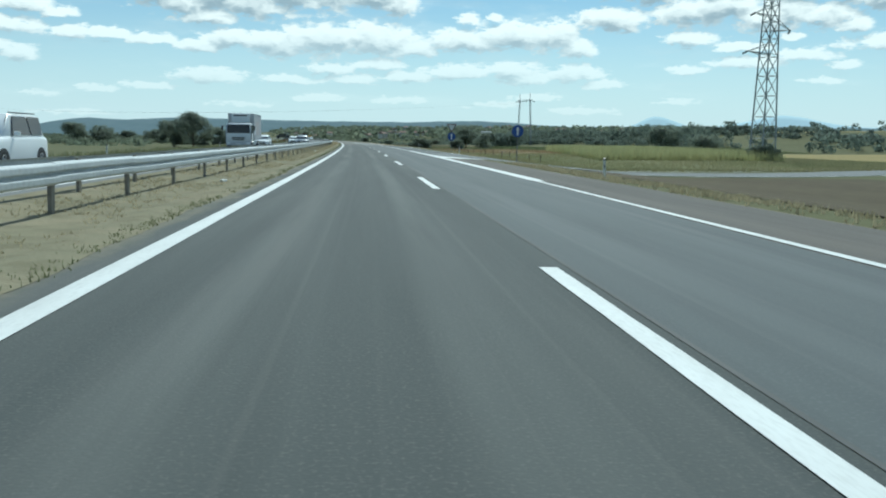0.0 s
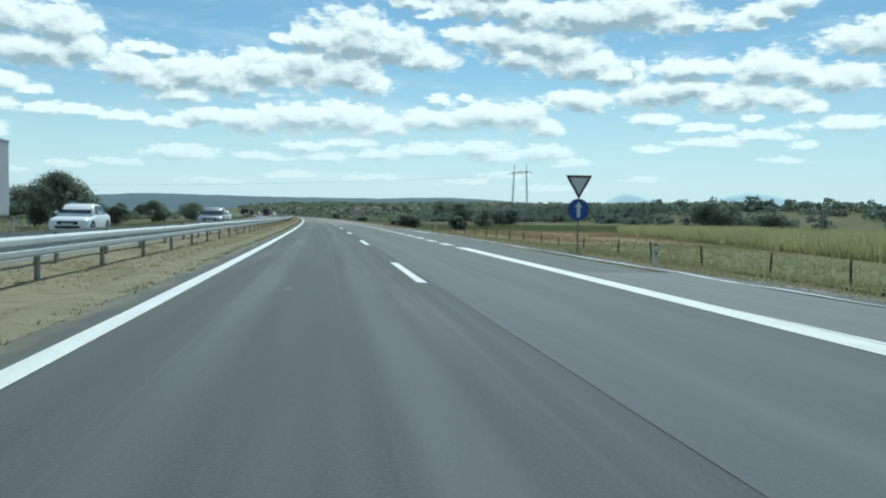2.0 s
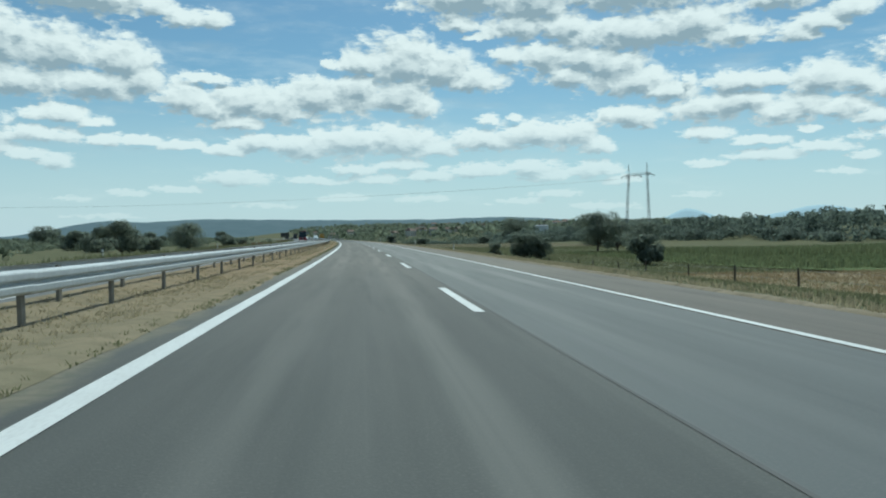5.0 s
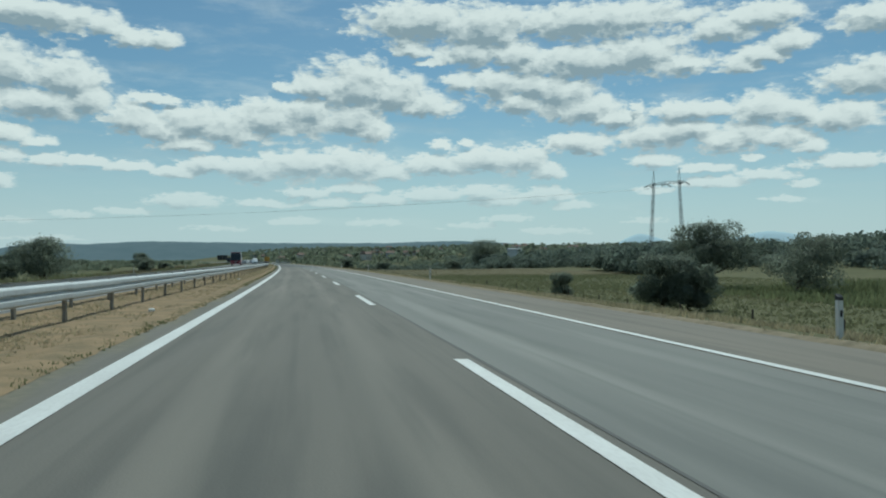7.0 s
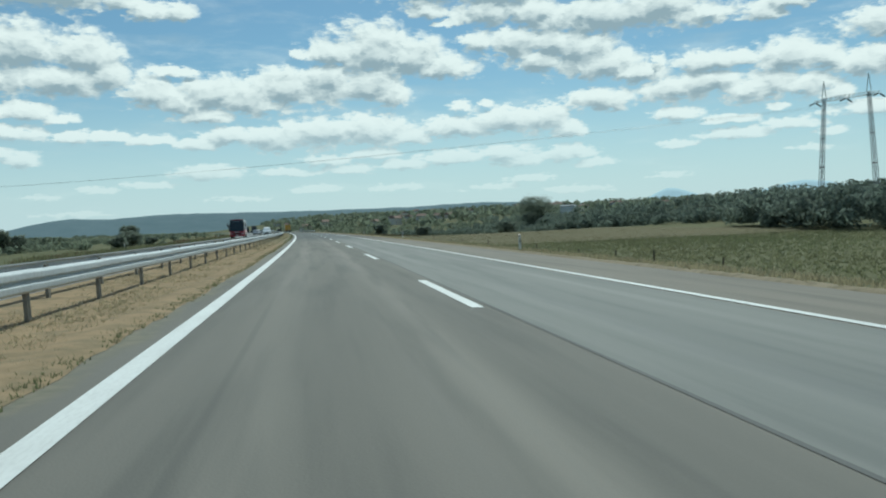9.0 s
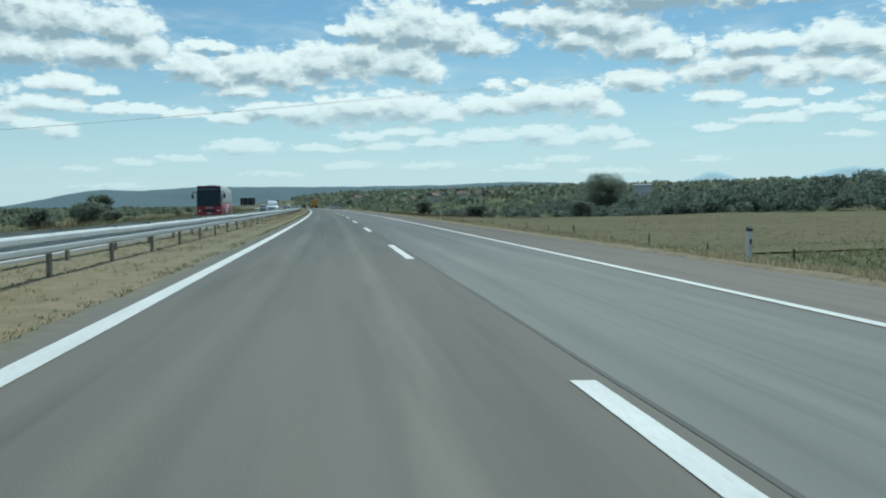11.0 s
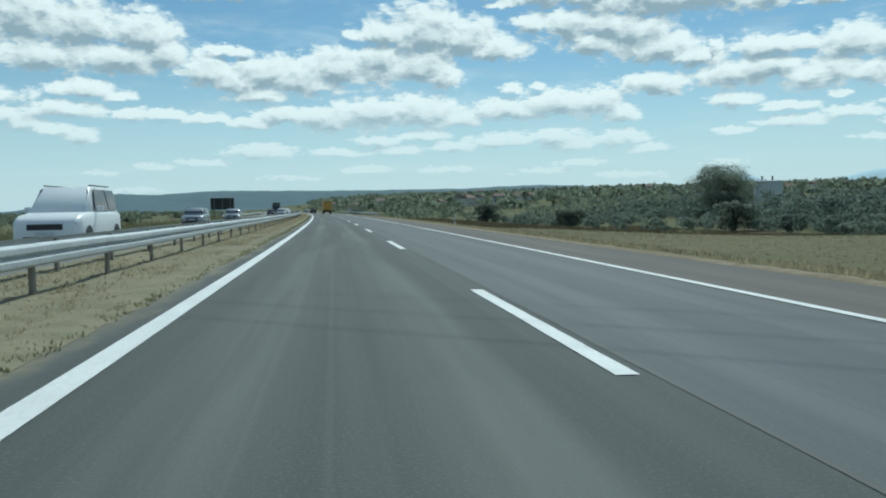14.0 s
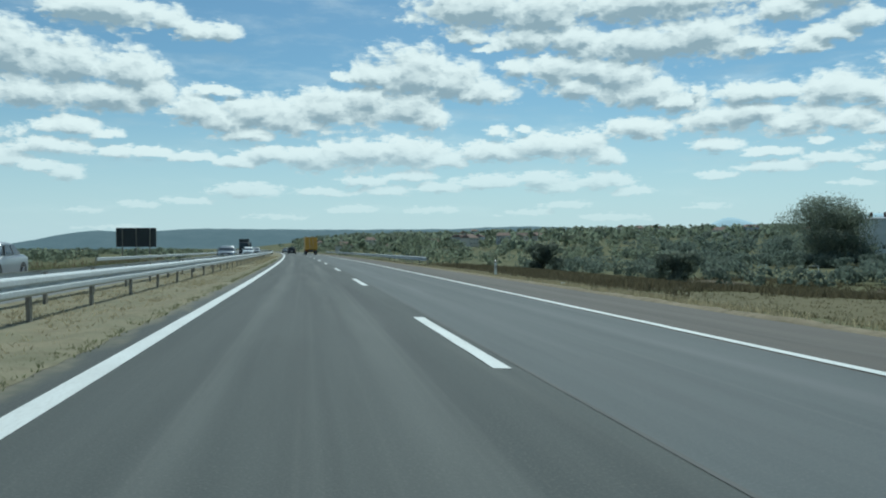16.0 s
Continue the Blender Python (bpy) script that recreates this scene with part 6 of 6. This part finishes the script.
def coach(m):
    root = thing("coach", m, "red and grey coach with a large dark windscreen", "bus")
    w = 1.32
    part("lower_body", loft([section(-5.4, w * 0.95, 0.34, 1.42, 0.14), section(-5.25, w, 0.30, 1.5, 0.14), section(5.2, w, 0.30, 1.5, 0.14), section(5.35, w * 0.95, 0.34, 1.5, 0.14)]),
         BUS_RED, root, "red lower body", smooth=True)
    part("upper_body", loft([section(-5.18, w * 0.98, 1.44, 3.1, 0.12, 0.05), section(-4.9, w, 1.44, 3.38, 0.22, 0.06), section(-2.6, w, 1.44, 3.46, 0.24, 0.06), section(2.2, w, 1.44, 3.46, 0.24, 0.06),
                             section(2.8, w, 1.44, 3.28, 0.2, 0.06), section(5.15, w, 1.44, 3.2, 0.2, 0.07), section(5.3, w * 0.97, 1.46, 3.05, 0.16, 0.08)]), BUS_PALE, root, "pale grey upper body", smooth=True)
    part("windscreen", quad_plate(((-w * 0.95, -5.44, 1.28), (w * 0.95, -5.44, 1.28), (w * 0.93, -5.08, 3.36), (-w * 0.93, -5.08, 3.36)), 0.05), GLASS_DARK, root, "large dark windscreen")
    part("roof_edge", box(2.45, 0.3, 0.10, 0, -4.98, 3.36, 0.04), BUS_RED, root, "red roof edge")
    part("dash_reflection_shelf", box(2.2, 0.05, 0.05, 0, -5.47, 1.25, 0.01), PLASTIC_K, root)
    part("bumper", box(2.5, 0.22, 0.30, 0, -5.38, 0.30, 0.06), BUS_RED, root)
    part("badge_panel", box(0.8, 0.03, 0.12, 0, -5.47, 1.02, 0.01), TRUCK_GREY, root, "plain pale badge panel")
    part("grille", box(1.5, 0.04, 0.22, 0, -5.46, 0.66, 0.02), PLASTIC_K, root, "dark grille")
    part("number_plate", box(0.5, 0.02, 0.11, 0, -5.51, 0.42, 0.004), SIGN_WHITE, root, "plain pale number plate")
    for e in (-1, 1):
        part("headlight", box(0.30, 0.08, 0.14, e * 0.98, -5.45, 0.70, 0.04), LAMP_ON, root, "bright headlight")
        arm = part("mirror_arm", join(rod((e * 1.15, -5.1, 2.75), (e * 1.62, -5.55, 2.78), 0.04, seg=8), rod((e * 1.62, -5.55, 2.78), (e * 1.66, -5.58, 2.5), 0.04, seg=8)), PLASTIC_K, root)
        part("mirror", box(0.22, 0.14, 0.46, e * 1.66, -5.58, 2.08, 0.05), PLASTIC_K, arm, "black hanging mirror")
        part("front_side_window", quad_plate([(e * (w + 0.002), y, z) for y, z in (((-5.0, 1.62), (-4.45, 1.62), (-4.45, 2.3), (-4.95, 2.7))[::e])], 0.02), GLASS_DARK, root, "dark driver's window")
        for k in range(5):
            y = -4.1 + k * 1.85
            part("side_window", box(0.012, 1.72, 0.95, e * (w - 0.012), y + 0.86, 1.78, 0.0), TRUCK_GREY, root, "pale blinded side window")
        for y in (-2.9, 2.7):
            wheel(root, e * (w - 0.17), y, 0.48, 0.30)
            arch = disc(0.60, -0.02, 0.02, 24)
            bmesh.ops.rotate(arch, cent=(0, 0, 0), matrix=Matrix.Rotation(radians(90), 3, "Z"), verts=arch.verts)
            part("wheel_arch", moved(arch, e * (w - 0.004), y, 0.50), PLASTIC_K, root, "dark wheel arch")
        curve = []
        for k in range(13):
            f = k / 12
            curve.append(Vector((e * (w + 0.012), -2.3 + 3.0 * f, 0.86 + 0.62 * f ** 2.2 - 0.28 * math.sin(math.pi * min(f * 1.6, 1)))))
        part("white_stripe", join(*[rod(a, b, 0.035, seg=6) for a, b in zip(curve, curve[1:])]), SIGN_WHITE, root, "curved white stripe")
    for y in (-3.4, -1.6):
        part("roof_hatch", box(1.0, 0.8, 0.12, 0, y, 3.42, 0.04), PLASTIC_K, root, "dark roof hatch")
    return root


coach(oncoming(439.5, -12.5))


def yellow_truck(m):
    root = thing("yellow_truck", m, "yellow box truck driving ahead in the slow lane", "truck")
    bx = part("cargo_box", box(2.5, 7.2, 2.55, 0, 0.6, 1.1, 0.04), YELLOW, root, "yellow cargo box")
    for e in (-1, 1):
        part("rear_door", box(1.18, 0.03, 2.36, e * 0.61, 4.215, 1.2, 0.01), YELLOW, bx)
        part("door_rod", rod((e * 0.35, 4.25, 1.2), (e * 0.35, 4.25, 3.5), 0.02, seg=6), ZINC, bx)
        part("tail_light", box(0.36, 0.06, 0.13, e * 0.95, 4.2, 0.86, 0.01), TAIL, root, "red tail light")
        for y in (-3.2, 2.4, 3.4):
            wheel(root, e * 1.04, y, 0.46, 0.30)
        part("mud_flap", box(0.42, 0.02, 0.42, e * 0.98, 4.0, 0.34, 0.0), PLASTIC_K, root)
    part("underrun_bar", box(2.3, 0.10, 0.12, 0, 4.15, 0.52, 0.02), PLASTIC_K, root, "dark underrun bar")
    part("chassis", box(0.9, 8.6, 0.25, 0, -0.2, 0.8, 0.02), PLASTIC_K, root)
    part("cab", loft([section(-4.7, 1.18, 0.6, 1.6, 0.12), section(-4.6, 1.2, 0.55, 2.7, 0.14, 0.05), section(-3.1, 1.2, 0.55, 2.8, 0.14, 0.05)]), YELLOW, root, smooth=True)
    part("number_plate", box(0.5, 0.02, 0.11, 0, 4.27, 0.72, 0.004), SIGN_WHITE, root, "plain pale number plate")
    return root


yellow_truck(ahead(688.0, 3.75))


def far_truck(m):
    root = thing("lorry", m, "dark tarpaulin lorry far off on the opposite carriageway", "truck")
    part("cab", loft([section(-6.6, 1.18, 0.5, 1.7, 0.14), section(-6.45, 1.22, 0.45, 2.9, 0.16, 0.05), section(-4.9, 1.22, 0.45, 3.1, 0.16, 0.05)]), CAR_DARK, root, smooth=True)
    part("windscreen", quad_plate(((-1.05, -6.62, 1.72), (1.05, -6.62, 1.72), (1.0, -6.5, 2.7), (-1.0, -6.5, 2.7)), 0.03), GLASS_DARK, root)
    part("trailer", box(2.5, 10.5, 2.8, 0, 0.9, 1.1, 0.05), BOARD_BACK, root, "dark tarpaulin trailer")
    for e in (-1, 1):
        part("headlight", box(0.32, 0.08, 0.16, e * 0.9, -6.62, 0.7, 0.03), LAMP_ON, root)
        for y in (-5.6, 3.4, 4.6, 5.6):
            wheel(root, e * 1.05, y, 0.48, 0.3)
    part("bumper", box(2.4, 0.2, 0.4, 0, -6.55, 0.35, 0.05), CAR_DARK, root)
    return root


far_truck(oncoming(740.0, -11.5))
far_truck(oncoming(860.0, -11.5))

# ---- billboard, goal, houses ----
bb = thing("billboard", at_road(627.6, -21.0, ground_z(627.6, -21.0), 0.10), "dark back of a roadside billboard on steel posts", "billboard")
part("panel", box(5.0, 0.10, 2.45, 0, 0, 2.75, 0.02), BOARD_BACK, bb, "dark sheet metal panel")
for x in (-2.45, 2.45):
    part("frame_side", box(0.08, 0.16, 2.55, x, 0, 2.70, 0.01), POSTSTEEL, bb)
for z in (2.72, 3.5, 4.3, 5.15):
    part("frame_rail", box(5.0, 0.08, 0.07, 0, -0.09, z, 0.01), BOARD_BACK, bb)
for x in (-1.7, 0.0, 1.7):
    part("post", box(0.16, 0.16, 5.6, x, -0.20, -0.5, 0.02), POSTSTEEL, bb)
    part("brace", rod((x, -1.7, -0.4), (x, -0.22, 3.4), 0.05, seg=6), POSTSTEEL, bb)

goal = thing("football_goal", at_road(663.0, 105.0, ground_z(663.0, 105.0) + 0.02, 0.25), "small white football goal at the wood's edge", "goal")
for x in (-1.55, 1.55):
    part("goal_post", rod((x, 0, -0.2), (x, 0, 2.05), 0.07, seg=10), PLASTIC_W, goal)
    part("back_stay", rod((x, 0, 2.0), (x, 1.1, 0), 0.035, seg=8), PLASTIC_W, goal)
part("crossbar", rod((-1.6, 0, 2.05), (1.6, 0, 2.05), 0.07, seg=10), PLASTIC_W, goal)


def house(m, w, d, h, wall, label, storeys=1, roof_h=2.2, hip=0.35, chimneys=1, cover=None):
    root = thing("house", m, label, "house", "houses")
    part("wall", box(w, d, h + 1.0, 0, 0, -1.0, 0.03), wall, root)
    rw, rd = w / 2 + 0.45, d / 2 + 0.45
    bm = bmesh.new()
    vs = [bm.verts.new(q) for q in ((-rw, -rd, h), (rw, -rd, h), (rw, rd, h), (-rw, rd, h), (-rw * (1 - hip), 0, h + roof_h), (rw * (1 - hip), 0, h + roof_h),
                                    (-rw, -rd, h - 0.16), (rw, -rd, h - 0.16), (rw, rd, h - 0.16), (-rw, rd, h - 0.16))]
    for q in ((0, 1, 5, 4), (1, 2, 5), (2, 3, 4, 5), (3, 0, 4), (9, 8, 7, 6), (0, 6, 7, 1), (1, 7, 8, 2), (2, 8, 9, 3), (3, 9, 6, 0)):
        bm.faces.new([vs[i] for i in q])
    bmesh.ops.recalc_face_normals(bm, faces=bm.faces)
    roof = part("roof", bm, cover or ROOF_RED, root, "grey roof" if cover else "red tiled roof")
    for k in range(chimneys):
        part("chimney", box(0.6, 0.6, 1.7, -w * 0.22 + k * w * 0.4, d * 0.1, h + roof_h * 0.45, 0.03), CHIMNEY, roof, "brick chimney")
    n = max(2, int(w / 3))
    for st in range(storeys):
        for k in range(n):
            x = -w / 2 + w * (k + 0.5) / n
            win = part("window", box(1.15, 0.06, 1.3, x, -d / 2 - 0.01, 0.95 + st * 2.8, 0.01), PLASTIC_W, root, "white window frame")
            part("pane", box(0.95, 0.03, 1.1, x, -d / 2 - 0.05, 1.05 + st * 2.8, 0.0), PANE, win)
    part("door", box(1.0, 0.06, 2.05, w * 0.36, d / 2 + 0.01, 0.0, 0.01), WOODPOST, root)
    return root


def land(s, x, turn):
    return at_road(s, x, ground_z(s, x), turn)


house(land(716, 167, -0.45), 9.0, 8.0, 8.7 - ground_z(716, 167), PLASTER_B, "pale blue-grey plastered tall house with chimneys behind trees", 2, 0.5, 0.2, 2, PLASTER_G)
house(land(640, 150, -0.35), 17.0, 7.0, 2.7, PLASTER, "long low shed with a reddish roof at the wood's edge", 1, 1.2, 0.05, 0)
house(land(640, 205, -0.3), 4.0, 4.0, 7.0, PLASTER, "pale narrow farm building beyond the fields", 2, 1.2, 0.4, 0)
house(land(628, 216, -0.3), 16.0, 7.0, 2.6, PLASTER, "long pale farm shed beyond the fields", 1, 1.4, 0.1, 0)
kinds = [house(land(1080, 60, 0.3), 10, 9, 5.6, PLASTER, "pale village house with a red tiled roof on the wooded hill", 2, 2.6, 0.3, 1),
         house(land(1130, 105, -0.4), 9, 8, 3.2, PLASTER, "low village house with a red tiled roof among trees", 1, 2.8, 0.1, 1),
         house(land(1180, 150, 0.9), 11, 9, 6.0, PLASTER_G, "grey village house with a red tiled roof among trees", 2, 2.4, 0.3, 1)]
rng = random.Random(31)
for k in range(34):
    s, x = rng.uniform(1060, 1900), rng.uniform(-140, 560)
    x = abs(x) + 45 + 0.04 * s
    copy_thing(kinds[k % 3], Matrix.Translation((0, 0, rng.uniform(2.0, 5.0))) @ land(s, x, rng.uniform(-1.5, 1.5)))

# ---- litter on the verge ----
rng = random.Random(3)
for s, x in ((20, -3.3), (66, -3.6), (118, -3.1), (232, -3.2), (262, -3.5), (545, 9.6), (538, 10.4)):
    bm = bmesh.new()
    bmesh.ops.create_icosphere(bm, subdivisions=2, radius=0.07)
    for v in bm.verts:
        v.co *= 0.6 + 0.9 * rng.random()
        v.co.z *= 0.5
    me = bpy.data.meshes.new("litter")
    bm.to_mesh(me)
    bm.free()
    me.materials.append(LITTER)
    ob = new("litter", me)
    ob.matrix_world = Matrix.Translation(P(s, x, ground_z(s, x) + 0.055))
    tagged(ob, "crumpled pale scrap of litter on the grass", "litter", "litter")
